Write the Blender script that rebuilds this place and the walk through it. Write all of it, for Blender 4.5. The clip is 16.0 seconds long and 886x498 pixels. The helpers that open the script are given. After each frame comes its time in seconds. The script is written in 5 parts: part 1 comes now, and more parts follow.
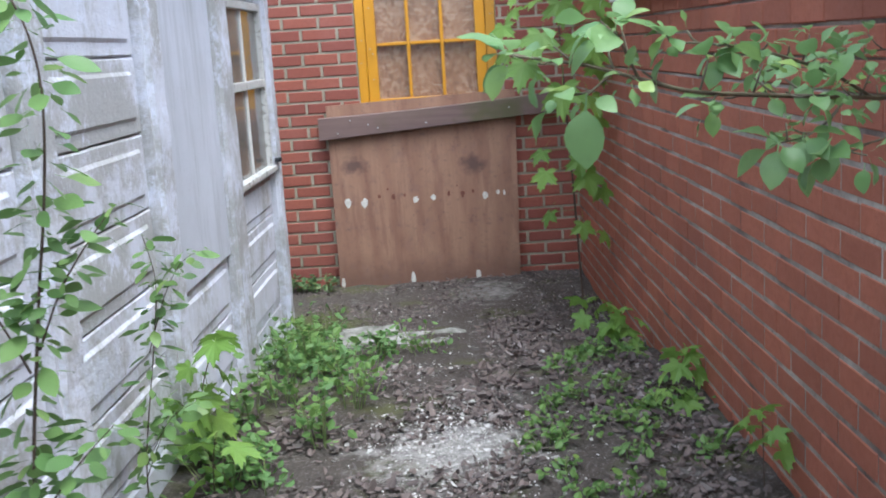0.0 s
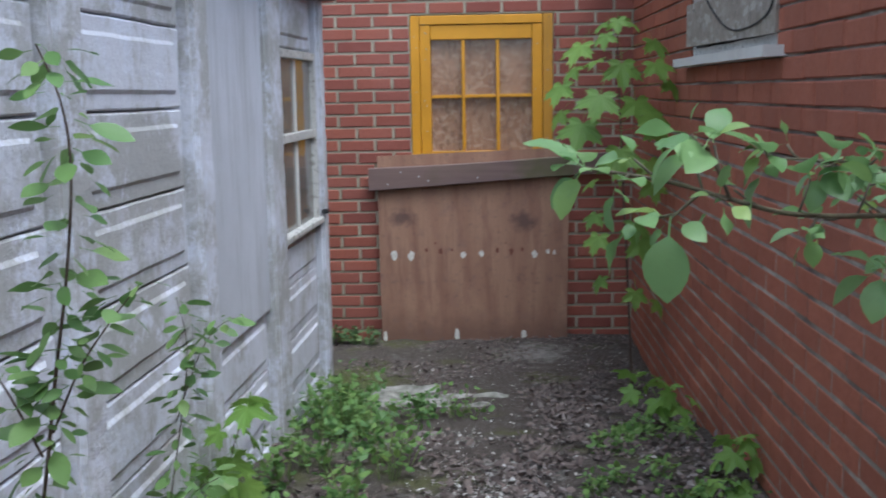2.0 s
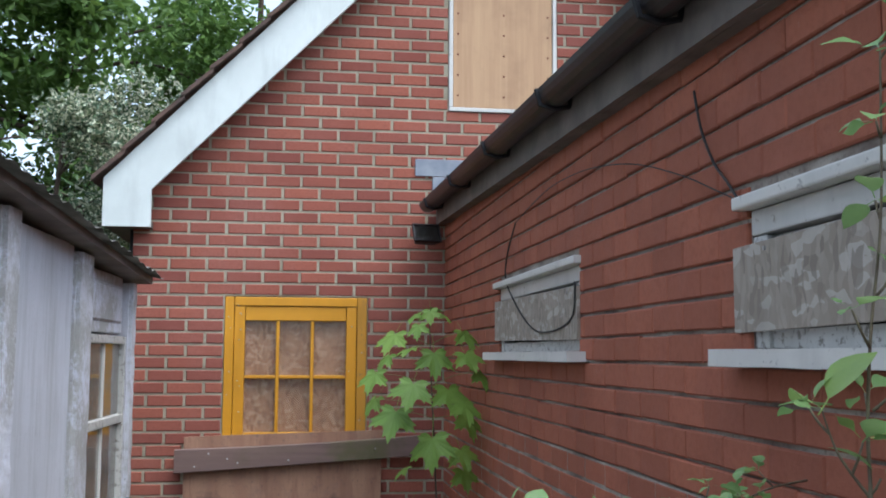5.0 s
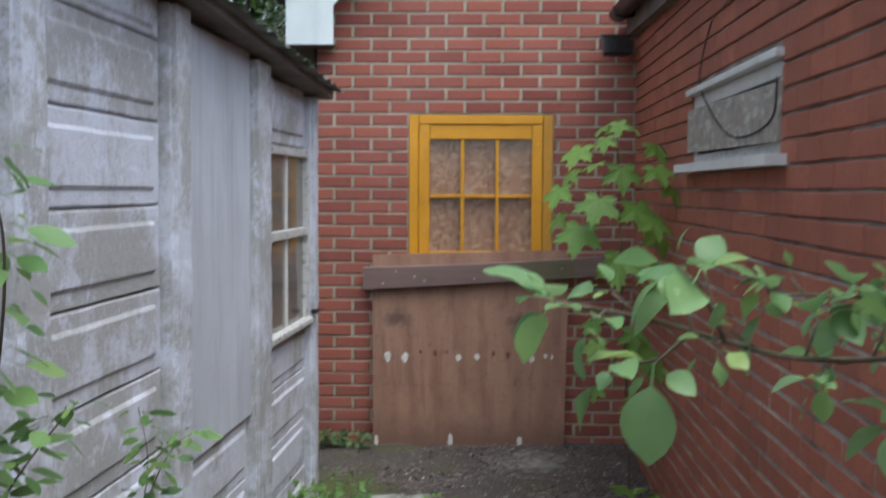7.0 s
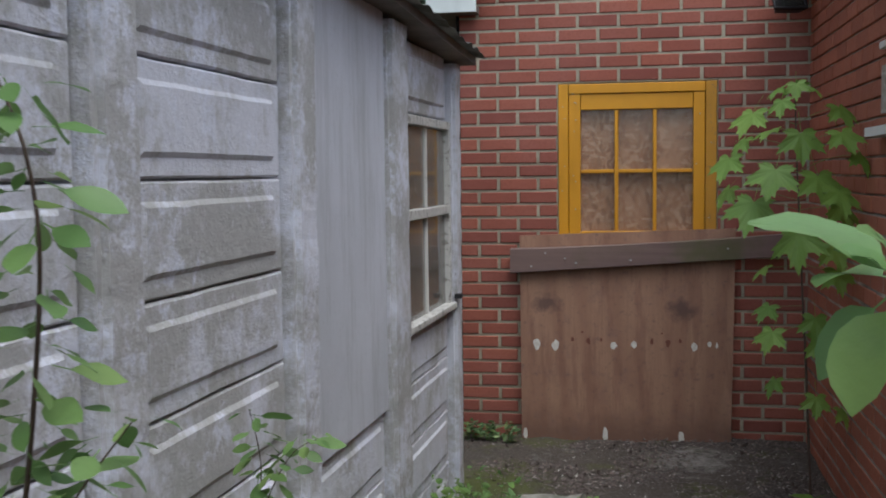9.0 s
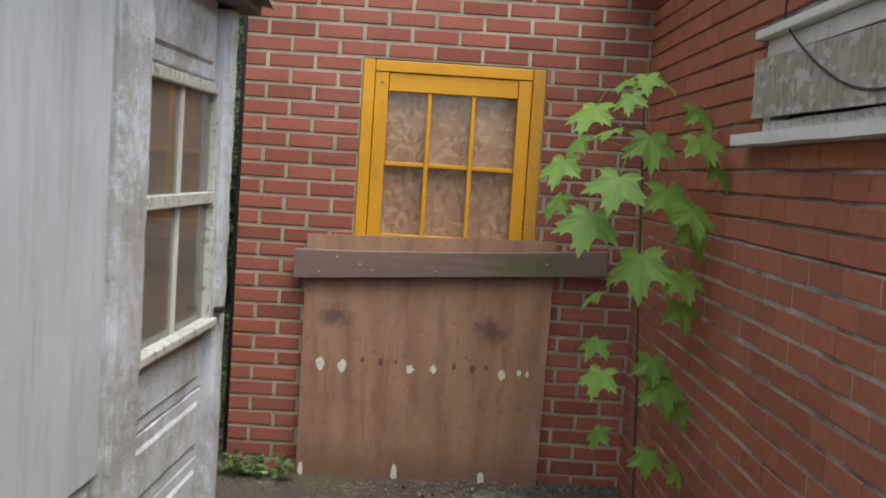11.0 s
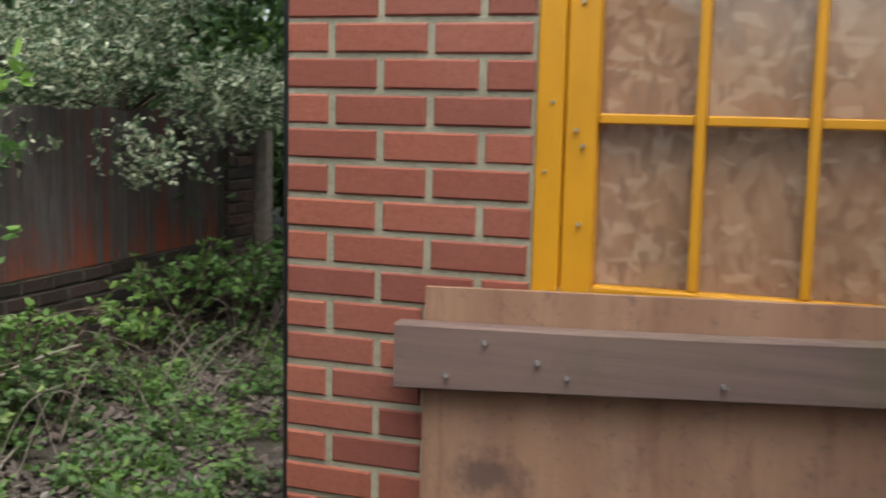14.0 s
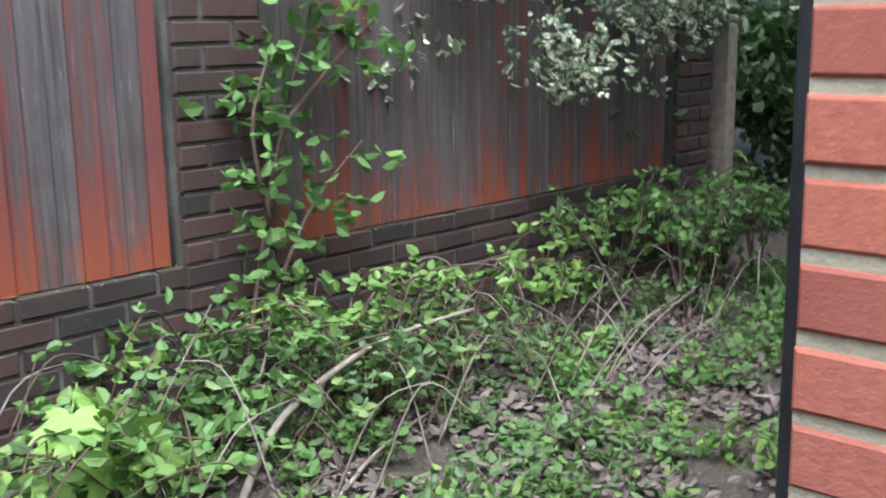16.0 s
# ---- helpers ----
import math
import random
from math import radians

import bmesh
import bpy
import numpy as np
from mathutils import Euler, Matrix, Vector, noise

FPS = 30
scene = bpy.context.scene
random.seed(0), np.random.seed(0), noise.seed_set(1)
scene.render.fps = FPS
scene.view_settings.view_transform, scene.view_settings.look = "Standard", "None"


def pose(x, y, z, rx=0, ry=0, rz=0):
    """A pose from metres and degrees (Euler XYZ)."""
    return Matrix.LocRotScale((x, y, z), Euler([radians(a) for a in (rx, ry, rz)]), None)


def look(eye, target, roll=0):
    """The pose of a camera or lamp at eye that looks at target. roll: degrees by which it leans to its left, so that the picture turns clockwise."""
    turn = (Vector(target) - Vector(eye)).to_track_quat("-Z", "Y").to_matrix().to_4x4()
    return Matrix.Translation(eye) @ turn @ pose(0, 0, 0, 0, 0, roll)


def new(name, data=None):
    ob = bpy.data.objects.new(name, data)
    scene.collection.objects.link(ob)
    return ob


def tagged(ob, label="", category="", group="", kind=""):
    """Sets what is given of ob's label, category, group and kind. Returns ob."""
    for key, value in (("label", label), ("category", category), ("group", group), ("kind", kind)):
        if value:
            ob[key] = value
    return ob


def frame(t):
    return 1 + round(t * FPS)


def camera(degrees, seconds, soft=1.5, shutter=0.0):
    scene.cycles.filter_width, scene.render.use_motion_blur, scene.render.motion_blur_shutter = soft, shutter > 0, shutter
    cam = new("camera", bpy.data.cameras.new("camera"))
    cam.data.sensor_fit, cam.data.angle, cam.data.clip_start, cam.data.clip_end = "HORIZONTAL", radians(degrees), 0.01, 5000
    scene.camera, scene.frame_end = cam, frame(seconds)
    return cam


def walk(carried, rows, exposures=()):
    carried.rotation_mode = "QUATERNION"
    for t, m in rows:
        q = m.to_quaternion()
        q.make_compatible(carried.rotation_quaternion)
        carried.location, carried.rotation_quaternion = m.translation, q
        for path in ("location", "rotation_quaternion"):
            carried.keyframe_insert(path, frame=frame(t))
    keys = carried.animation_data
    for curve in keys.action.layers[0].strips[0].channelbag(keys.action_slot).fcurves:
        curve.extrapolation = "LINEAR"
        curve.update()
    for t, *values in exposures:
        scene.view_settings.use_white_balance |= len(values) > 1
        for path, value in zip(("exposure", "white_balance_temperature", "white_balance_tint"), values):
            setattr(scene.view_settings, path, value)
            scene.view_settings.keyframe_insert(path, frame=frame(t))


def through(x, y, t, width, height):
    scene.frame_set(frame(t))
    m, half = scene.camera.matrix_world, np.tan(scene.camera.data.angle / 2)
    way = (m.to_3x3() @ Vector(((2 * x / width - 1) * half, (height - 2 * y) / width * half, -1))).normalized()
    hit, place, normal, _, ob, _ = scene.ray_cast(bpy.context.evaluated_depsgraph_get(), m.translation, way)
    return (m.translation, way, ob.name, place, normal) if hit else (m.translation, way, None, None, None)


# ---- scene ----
cam = camera(45.0, 16.0, soft=1.8, shutter=0.4)
PATH = [
    (0, (0.111, -1.011, 1.487), (0.114, 0.954, 1.113), -3.5),
    (0.5, (0.212, -0.861, 1.489), (0.139, 1.105, 1.128), -0.6),
    (1, (0.197, -0.799, 1.508), (0.068, 1.171, 1.188), -1.9),
    (1.5, (0.138, -0.825, 1.526), (-0.062, 1.143, 1.228), -2.3),
    (2, (0.105, -0.855, 1.542), (0.026, 1.123, 1.251), -1.0),
    (2.5, (0.083, -0.869, 1.56), (0.133, 1.113, 1.298), -0.7),
    (3, (0.068, -0.865, 1.584), (0.21, 1.119, 1.377), 0.8),
    (3.5, (0.07, -0.87, 1.615), (0.263, 1.118, 1.512), 0.5),
    (4, (0.076, -0.877, 1.646), (0.333, 1.106, 1.689), 0.6),
    (4.2, (0.08, -0.88, 1.653), (0.359, 1.098, 1.758), 0.7),
    (6.3, (0.089, -0.905, 1.639), (0.265, 1.075, 1.862), -2.3),
    (6.5, (0.129, -0.875, 1.634), (0.214, 1.12, 1.748), -2.1),
    (7, (0.145, -0.707, 1.558), (0.06, 1.288, 1.445), 0.3),
    (7.5, (0.06, -0.575, 1.527), (-0.14, 1.406, 1.336), -0.1),
    (8, (-0.011, -0.488, 1.539), (-0.24, 1.489, 1.339), -0.1),
    (8.5, (0.016, -0.391, 1.529), (-0.354, 1.568, 1.368), -0.9),
    (9, (0.098, -0.304, 1.515), (-0.259, 1.658, 1.373), -0.7),
    (9.5, (0.091, -0.082, 1.489), (0.003, 1.909, 1.323), 0.2),
    (10, (0.015, 0.177, 1.466), (-0.008, 2.171, 1.321), 3.7),
    (10.2, (0.016, 0.219, 1.452), (0.016, 2.214, 1.307), 4.3),
    (12.3, (0.241, 1.9, 1.6), (0.283, 3.888, 1.418), 2.4),
    (12.5, (0.299, 2.1, 1.58), (0.302, 4.085, 1.357), 2.7),
    (13, (0.395, 2.64, 1.6), (0.162, 4.61, 1.35), 1.75),
    (13.5, (0.282, 3.197, 1.542), (-0.205, 5.122, 1.3), 3.2),
    (14, (0.201, 3.648, 1.524), (-0.45, 5.521, 1.265), 1.3),
    (14.5, (0.088, 4.056, 1.497), (-0.952, 5.741, 1.214), 2.7),
    (15, (-0.074, 4.333, 1.455), (-1.412, 5.793, 1.173), 0.5),
    (15.5, (-0.304, 4.619, 1.436), (-1.672, 6.038, 1.097), 2.2),
    (16, (-0.49, 4.864, 1.385), (-1.833, 6.289, 0.981), -1.0),
]
walk(cam, [(t, look(eye, target, roll)) for t, eye, target, roll in PATH], [(0, 1.9, 5500, 6), (0.8, 1.52, 5450, 6), (1.5, 1.24, 5400, 6), (2.5, 1.34, 5450, 6), (4.0, 1.42, 5600, 6), (6.5, 1.26, 5700, 6), (8.0, 1.05, 5750, 6), (9.0, 0.8, 5900, 7), (10.0, 1.12, 6050, 6), (12.5, 1.6, 6800, 1), (14.0, 1.42, 6400, 2), (14.5, 1.42, 6100, 4), (15.2, 1.93, 5850, 5), (16, 2.45, 5650, 7)])

# world: overcast sky, a weak wide sun
world = bpy.data.worlds.new("sky")
scene.world = world
world.use_nodes = True
wn = world.node_tree
sky = wn.nodes.new("ShaderNodeTexSky")
sky.sky_type, sky.sun_disc = "NISHITA", False
sky.sun_elevation, sky.sun_rotation = radians(68), radians(141)
sky.dust_density, sky.air_density, sky.ozone_density = 4.0, 1.0, 1.0
soften = wn.nodes.new("ShaderNodeHueSaturation")
soften.inputs["Saturation"].default_value = 0.5
wn.links.new(sky.outputs[0], soften.inputs["Color"])
wn.links.new(soften.outputs[0], wn.nodes["Background"].inputs[0])
wn.nodes["Background"].inputs[1].default_value = 0.15
sun = new("sun", bpy.data.lights.new("sun", "SUN"))
sun.data.energy, sun.data.angle, sun.data.color = 0.55, radians(50), (1.0, 0.97, 0.93)
sun.matrix_world = look((0, 0, 20), (-5.0, 6.2, 0))


# ---------- mesh helpers ----------
def link(name, me, material, parent=None, label=""):
    if material and not me.materials:
        me.materials.append(material)
    ob = new(name, me)
    ob.parent = parent
    if label:
        ob["label"] = label
    return ob


def part(name, bm, material, parent=None, label="", smooth=False):
    me = bpy.data.meshes.new(name)
    bm.to_mesh(me)
    bm.free()
    if smooth:
        me.shade_smooth()
    return link(name, me, material, parent, label)


def thing(name, label, category, x=0, y=0, z=0, rz=0, group="", kind=""):
    e = new(name)
    e.matrix_basis = pose(x, y, z, 0, 0, rz)
    return tagged(e, label, category, group, kind)


def box(bm, x0, x1, y0, y1, z0, z1, bevel=0.0, m=None):
    r = bmesh.ops.create_cube(bm, size=1.0)
    vs = r["verts"]
    bmesh.ops.transform(bm, verts=vs, matrix=Matrix.Translation(((x0 + x1) / 2, (y0 + y1) / 2, (z0 + z1) / 2)) @ Matrix.Diagonal((x1 - x0, y1 - y0, z1 - z0, 1)))
    if bevel:
        es = list({e for v in vs for e in v.link_edges})
        vs = list({v for f in bmesh.ops.bevel(bm, geom=es, offset=bevel, segments=2, affect="EDGES", profile=0.5)["faces"] for v in f.verts} | {v for v in vs if v.is_valid})
    if m is not None:
        bmesh.ops.transform(bm, verts=vs, matrix=m)
    return vs


def boxed(name, x0, x1, y0, y1, z0, z1, material, parent=None, label="", bevel=0.004, m=None, rough=0.0, cuts=0):
    bm = bmesh.new()
    box(bm, x0, x1, y0, y1, z0, z1, 0 if cuts else bevel)
    if cuts:
        bmesh.ops.subdivide_edges(bm, edges=bm.edges[:], cuts=cuts, use_grid_fill=True)
    if rough:
        for v in bm.verts:
            v.co += noise.noise_vector(v.co * 7) * rough
    if m is not None:
        bmesh.ops.transform(bm, verts=bm.verts[:], matrix=m)
    return part(name, bm, material, parent, label)


def tube(bm, pts, r0, r1, sides=6):
    pts = [Vector(p) for p in pts]
    rings = []
    for i, p in enumerate(pts):
        d = (pts[min(i + 1, len(pts) - 1)] - pts[max(i - 1, 0)]).normalized()
        a = d.cross(Vector((0.3, 1, 0.2))).normalized()
        b = d.cross(a)
        r = r0 + (r1 - r0) * i / max(1, len(pts) - 1)
        rings.append([bm.verts.new(p + a * r * math.cos(k * math.tau / sides) + b * r * math.sin(k * math.tau / sides)) for k in range(sides)])
    for u, w in zip(rings, rings[1:]):
        for k in range(sides):
            bm.faces.new((u[k], u[(k + 1) % sides], w[(k + 1) % sides], w[k]))
    bm.faces.new(rings[0][::-1])
    bm.faces.new(rings[-1])


def bend(pts, n=8):
    """A smooth line through a few points."""
    pts = [Vector(p) for p in pts]
    out = []
    for i in range(len(pts) - 1):
        a, b, c, d = pts[max(i - 1, 0)], pts[i], pts[i + 1], pts[min(i + 2, len(pts) - 1)]
        for k in range(n):
            t = k / n
            out.append(0.5 * (2 * b + (c - a) * t + (2 * a - 5 * b + 4 * c - d) * t * t + (3 * b - a - 3 * c + d) * t ** 3))
    return out + [pts[-1]]


# ---------- materials ----------
class Nodes:
    def __init__(self, name):
        self.mat = bpy.data.materials.new(name)
        self.mat.use_nodes = True
        self.t = self.mat.node_tree
        self.bsdf = self.t.nodes["Principled BSDF"]
        self.coord = self.t.nodes.new("ShaderNodeTexCoord").outputs["Object"]
        geo = self.t.nodes.new("ShaderNodeNewGeometry")
        self.place = geo.outputs["Position"]
        self.island = geo.outputs["Random Per Island"]
        self.up = geo.outputs["Normal"]
        self.rnd = self.t.nodes.new("ShaderNodeObjectInfo").outputs["Random"]

    def put(self, sock, v):
        if isinstance(v, bpy.types.NodeSocket):
            self.t.links.new(v, sock)
        else:
            sock.default_value = v

    def noise(self, scale, detail=4, rough=0.6, vec=None, squash=None):
        n = self.t.nodes.new("ShaderNodeTexNoise")
        n.inputs["Scale"].default_value, n.inputs["Detail"].default_value, n.inputs["Roughness"].default_value = scale, detail, rough
        v = vec or self.place
        if squash:
            mp = self.t.nodes.new("ShaderNodeMapping")
            mp.inputs["Scale"].default_value = squash
            self.put(mp.inputs["Vector"], v)
            v = mp.outputs[0]
        self.put(n.inputs["Vector"], v)
        return n.outputs["Fac"]

    def voronoi(self, scale, vec=None, out="Distance", squash=None):
        n = self.t.nodes.new("ShaderNodeTexVoronoi")
        n.inputs["Scale"].default_value = scale
        v = vec or self.place
        if squash:
            mp = self.t.nodes.new("ShaderNodeMapping")
            mp.inputs["Scale"].default_value = squash
            self.put(mp.inputs["Vector"], v)
            v = mp.outputs[0]
        self.put(n.inputs["Vector"], v)
        return n.outputs[out]

    def ramp(self, fac, lo, hi, a=0.0, b=1.0):
        n = self.t.nodes.new("ShaderNodeMapRange")
        self.put(n.inputs["Value"], fac)
        for k, v in (("From Min", lo), ("From Max", hi), ("To Min", a), ("To Max", b)):
            self.put(n.inputs[k], v)
        return n.outputs[0]

    def mix(self, fac, a, b, mode="MIX"):
        n = self.t.nodes.new("ShaderNodeMix")
        n.data_type, n.blend_type = "RGBA", mode
        f = [i for i in n.inputs if i.enabled]
        self.put(f[0], fac)
        for sock, v in zip(f[1:], (a, b)):
            self.put(sock, (*v[:3], 1) if isinstance(v, tuple) else v)
        return [o for o in n.outputs if o.enabled][0]

    def math(self, op, a, b=0.0):
        n = self.t.nodes.new("ShaderNodeMath")
        n.operation = op
        self.put(n.inputs[0], a)
        self.put(n.inputs[1], b)
        return n.outputs[0]

    def axis(self, which, vec=None):
        n = self.t.nodes.new("ShaderNodeSeparateXYZ")
        self.put(n.inputs[0], vec or self.place)
        return n.outputs[which]

    def bump(self, height, strength=0.5, dist=0.01):
        n = self.t.nodes.new("ShaderNodeBump")
        n.inputs["Strength"].default_value, n.inputs["Distance"].default_value = strength, dist
        self.put(n.inputs["Height"], height)
        self.put(self.bsdf.inputs["Normal"], n.outputs[0])

    def done(self, colour, rough=0.8, spec=0.3, metal=0.0):
        self.put(self.bsdf.inputs["Base Color"], (*colour, 1) if isinstance(colour, tuple) else colour)
        self.put(self.bsdf.inputs["Roughness"], rough)
        self.bsdf.inputs["Specular IOR Level"].default_value = spec
        self.bsdf.inputs["Metallic"].default_value = metal
        return self.mat


def brick_material(name, a, b, c):
    n = Nodes(name)
    r = n.math("FRACT", n.math("ADD", n.rnd, n.island))
    col = n.mix(n.ramp(r, 0.0, 1.0), a, b)
    col = n.mix(n.ramp(n.noise(2.2, 3), 0.45, 0.7, 0, 0.45), col, c)
    col = n.mix(n.ramp(n.noise(60, 5), 0.45, 0.75, 0, 0.5), col, tuple(v * 0.55 for v in a))
    col = n.mix(n.ramp(n.noise(24, 6, 0.75), 0.66, 0.74, 0, 0.35), col, (0.45, 0.4, 0.36))
    n.bump(n.noise(130, 5, 0.7), 0.5, 0.004)
    return n.done(col, n.ramp(n.noise(9), 0.3, 0.7, 0.75, 0.95), 0.25)


BRICK_FRONT = brick_material("brick red", (0.34, 0.112, 0.072), (0.215, 0.067, 0.05), (0.33, 0.13, 0.1))
BRICK_SIDE = brick_material("brick orange", (0.4, 0.138, 0.08), (0.31, 0.108, 0.064), (0.25, 0.094, 0.064))


def mortar(name, a, b):
    n = Nodes(name)
    col = n.mix(n.ramp(n.noise(3, 5), 0.35, 0.65), a, b)
    col = n.mix(n.ramp(n.noise(80, 4), 0.5, 0.7, 0, 0.5), col, tuple(v * 0.6 for v in b))
    n.bump(n.noise(160, 4), 0.6, 0.004)
    return n.done(col, 0.95, 0.15)


MORTAR = mortar("mortar buff", (0.44, 0.4, 0.295), (0.3, 0.27, 0.195))
MORTAR_SIDE = mortar("mortar weathered", (0.46, 0.41, 0.34), (0.15, 0.115, 0.095))


def white_concrete(name, grime):
    n = Nodes(name)
    paint = n.mix(n.ramp(n.noise(1.7, 3), 0.35, 0.65), (0.63, 0.635, 0.68), (0.55, 0.555, 0.59))
    bare = n.mix(n.noise(45, 5), (0.31, 0.3, 0.27), (0.43, 0.42, 0.39))
    worn = n.math("ADD", n.noise(3.4, 5, 0.7), n.math("MULTIPLY", n.noise(30, 6, 0.75), 0.45))
    col = n.mix(n.ramp(worn, 0.7 - grime, 0.86 - grime, 0, 0.85), paint, bare)
    streak = n.noise(1.0, 4, 0.7, squash=(6, 6, 1.6))
    col = n.mix(n.ramp(streak, 0.54, 0.76, 0, 0.45), col, (0.33, 0.33, 0.29))
    fresh = n.math("ADD", n.noise(5.5, 6, 0.75), n.math("MULTIPLY", n.noise(55, 5, 0.75), 0.35))
    col = n.mix(n.ramp(fresh, 0.7, 0.8, 0, 0.75), col, (0.68, 0.7, 0.78))
    col = n.mix(n.ramp(n.noise(9, 6, 0.8), 0.62, 0.7, 0, 0.4), col, (0.3, 0.3, 0.26))
    fleck = n.noise(1.0, 6, 0.85, squash=(60, 60, 26))
    col = n.mix(n.ramp(fleck, 0.62, 0.67, 0, 0.7), col, (0.17, 0.17, 0.145))
    n.bump(n.math("ADD", n.noise(34, 5, 0.7), n.math("MULTIPLY", n.noise(140, 3), 0.4)), 0.65, 0.008)
    return n.done(col, 0.85, 0.25)


CONCRETE_PAINT = white_concrete("painted concrete", 0.0)
CONCRETE_WORN = white_concrete("worn painted concrete", 0.1)


def painted_sheet():
    n = Nodes("painted sheet")
    col = n.mix(n.ramp(n.noise(1.5, 4), 0.35, 0.65), (0.58, 0.59, 0.63), (0.48, 0.49, 0.52))
    streak = n.noise(1.0, 6, 0.75, squash=(13, 13, 1.6))
    col = n.mix(n.ramp(streak, 0.48, 0.72, 0, 0.6), col, (0.3, 0.31, 0.31))
    col = n.mix(n.ramp(n.noise(90, 4), 0.6, 0.72, 0, 0.35), col, (0.25, 0.25, 0.22))
    n.bump(n.noise(30, 4), 0.2, 0.004)
    return n.done(col, 0.7, 0.3)


SHEET = painted_sheet()


def wood(name, a, b, dark, stretch=(30, 30, 1.2), rough=0.75, stains=0.0):
    n = Nodes(name)
    g = n.noise(1.0, 6, 0.65, n.coord, stretch)
    col = n.mix(n.ramp(g, 0.35, 0.68), a, b)
    col = n.mix(n.ramp(n.noise(3.0, 5, 0.6, n.coord), 0.52, 0.7, 0, 0.4 + stains), col, dark)
    col = n.mix(n.ramp(n.noise(120, 3, 0.6, n.coord), 0.6, 0.75, 0, 0.3), col, tuple(v * 0.6 for v in a))
    n.bump(g, 0.25, 0.004)
    return n.done(col, rough, 0.25)


def plywood():
    n = Nodes("weathered plywood")
    w = n.t.nodes.new("ShaderNodeTexWave")
    w.wave_type, w.bands_direction = "BANDS", "X"
    for k, v in (("Scale", 1.3), ("Distortion", 16.0), ("Detail", 4.0), ("Detail Scale", 0.8)):
        w.inputs[k].default_value = v
    mp = n.t.nodes.new("ShaderNodeMapping")
    mp.inputs["Scale"].default_value = (1, 1, 0.3)
    n.put(mp.inputs["Vector"], n.coord)
    n.put(w.inputs["Vector"], mp.outputs[0])
    col = n.mix(n.ramp(w.outputs["Fac"], 0.2, 0.9), (0.335, 0.195, 0.128), (0.285, 0.16, 0.105))
    fine = n.noise(1.0, 5, 0.7, n.coord, (60, 60, 2.5))
    col = n.mix(n.ramp(fine, 0.42, 0.7, 0, 0.5), col, (0.25, 0.14, 0.09))
    damp = n.ramp(n.math("ADD", n.axis(2), n.math("MULTIPLY", n.noise(6, 5, 0.7), 0.24)), 0.16, 0.34, 0.75, 0.0)
    col = n.mix(damp, col, (0.15, 0.085, 0.06))
    col = n.mix(n.ramp(n.noise(9, 6, 0.7), 0.52, 0.7, 0, 0.5), col, (0.21, 0.13, 0.105))
    run = n.noise(1.0, 5, 0.7, n.coord, (13, 13, 1.6))
    col = n.mix(n.ramp(run, 0.5, 0.6, 0, 0.5), col, (0.2, 0.105, 0.072))
    col = n.mix(n.ramp(n.noise(34, 6, 0.8), 0.55, 0.65, 0, 0.55), col, (0.14, 0.09, 0.078))
    for cx, cz, r in ((-0.4, 0.78, 0.1), (0.34, 0.745, 0.11)):
        dx = n.math("MULTIPLY", n.math("SUBTRACT", n.axis(0), cx), 1.0)
        dz = n.math("MULTIPLY", n.math("SUBTRACT", n.axis(2), cz), 1.5)
        d = n.math("SQRT", n.math("ADD", n.math("MULTIPLY", dx, dx), n.math("MULTIPLY", dz, dz)))
        d = n.math("ADD", d, n.math("MULTIPLY", n.math("SUBTRACT", n.noise(14, 5, 0.7), 0.5), 0.22))
        col = n.mix(n.ramp(d, r * 0.25, r, 0.7, 0.0), col, (0.075, 0.05, 0.05))
    n.bump(fine, 0.2, 0.003)
    return n.done(col, 0.8, 0.2)


def osb(name, flakes, scale, stretch):
    """Pressed wood strands: two crossing layers of bent flakes."""
    n = Nodes(name)
    warp = n.t.nodes.new("ShaderNodeTexNoise")
    warp.inputs["Scale"].default_value, warp.inputs["Detail"].default_value = 9.0, 2.0
    n.put(warp.inputs["Vector"], n.place)
    add = n.t.nodes.new("ShaderNodeVectorMath")
    add.operation = "MULTIPLY_ADD"
    n.put(add.inputs[0], warp.outputs["Color"])
    add.inputs[1].default_value = (0.07, 0.07, 0.07)
    n.put(add.inputs[2], n.place)
    bent = add.outputs[0]
    r = n.voronoi(scale, bent, "Color", stretch)
    v = n.axis(0, r)
    col = n.mix(n.ramp(v, 0.1, 0.9), flakes[0], flakes[1])
    r2 = n.voronoi(scale * 0.8, bent, "Color", (stretch[2], stretch[2], stretch[0]))
    col = n.mix(n.ramp(n.axis(1, r2), 0.72, 0.8, 0, 0.6), col, flakes[2])
    col = n.mix(n.ramp(n.axis(2, r), 0.8, 0.86, 0, 0.7), col, tuple(x * 0.72 for x in flakes[1]))
    col = n.mix(n.ramp(n.noise(5, 4), 0.5, 0.72, 0, 0.35), col, tuple(x * 0.65 for x in flakes[1]))
    n.bump(v, 0.25, 0.004)
    return n.done(col, 0.75, 0.25)


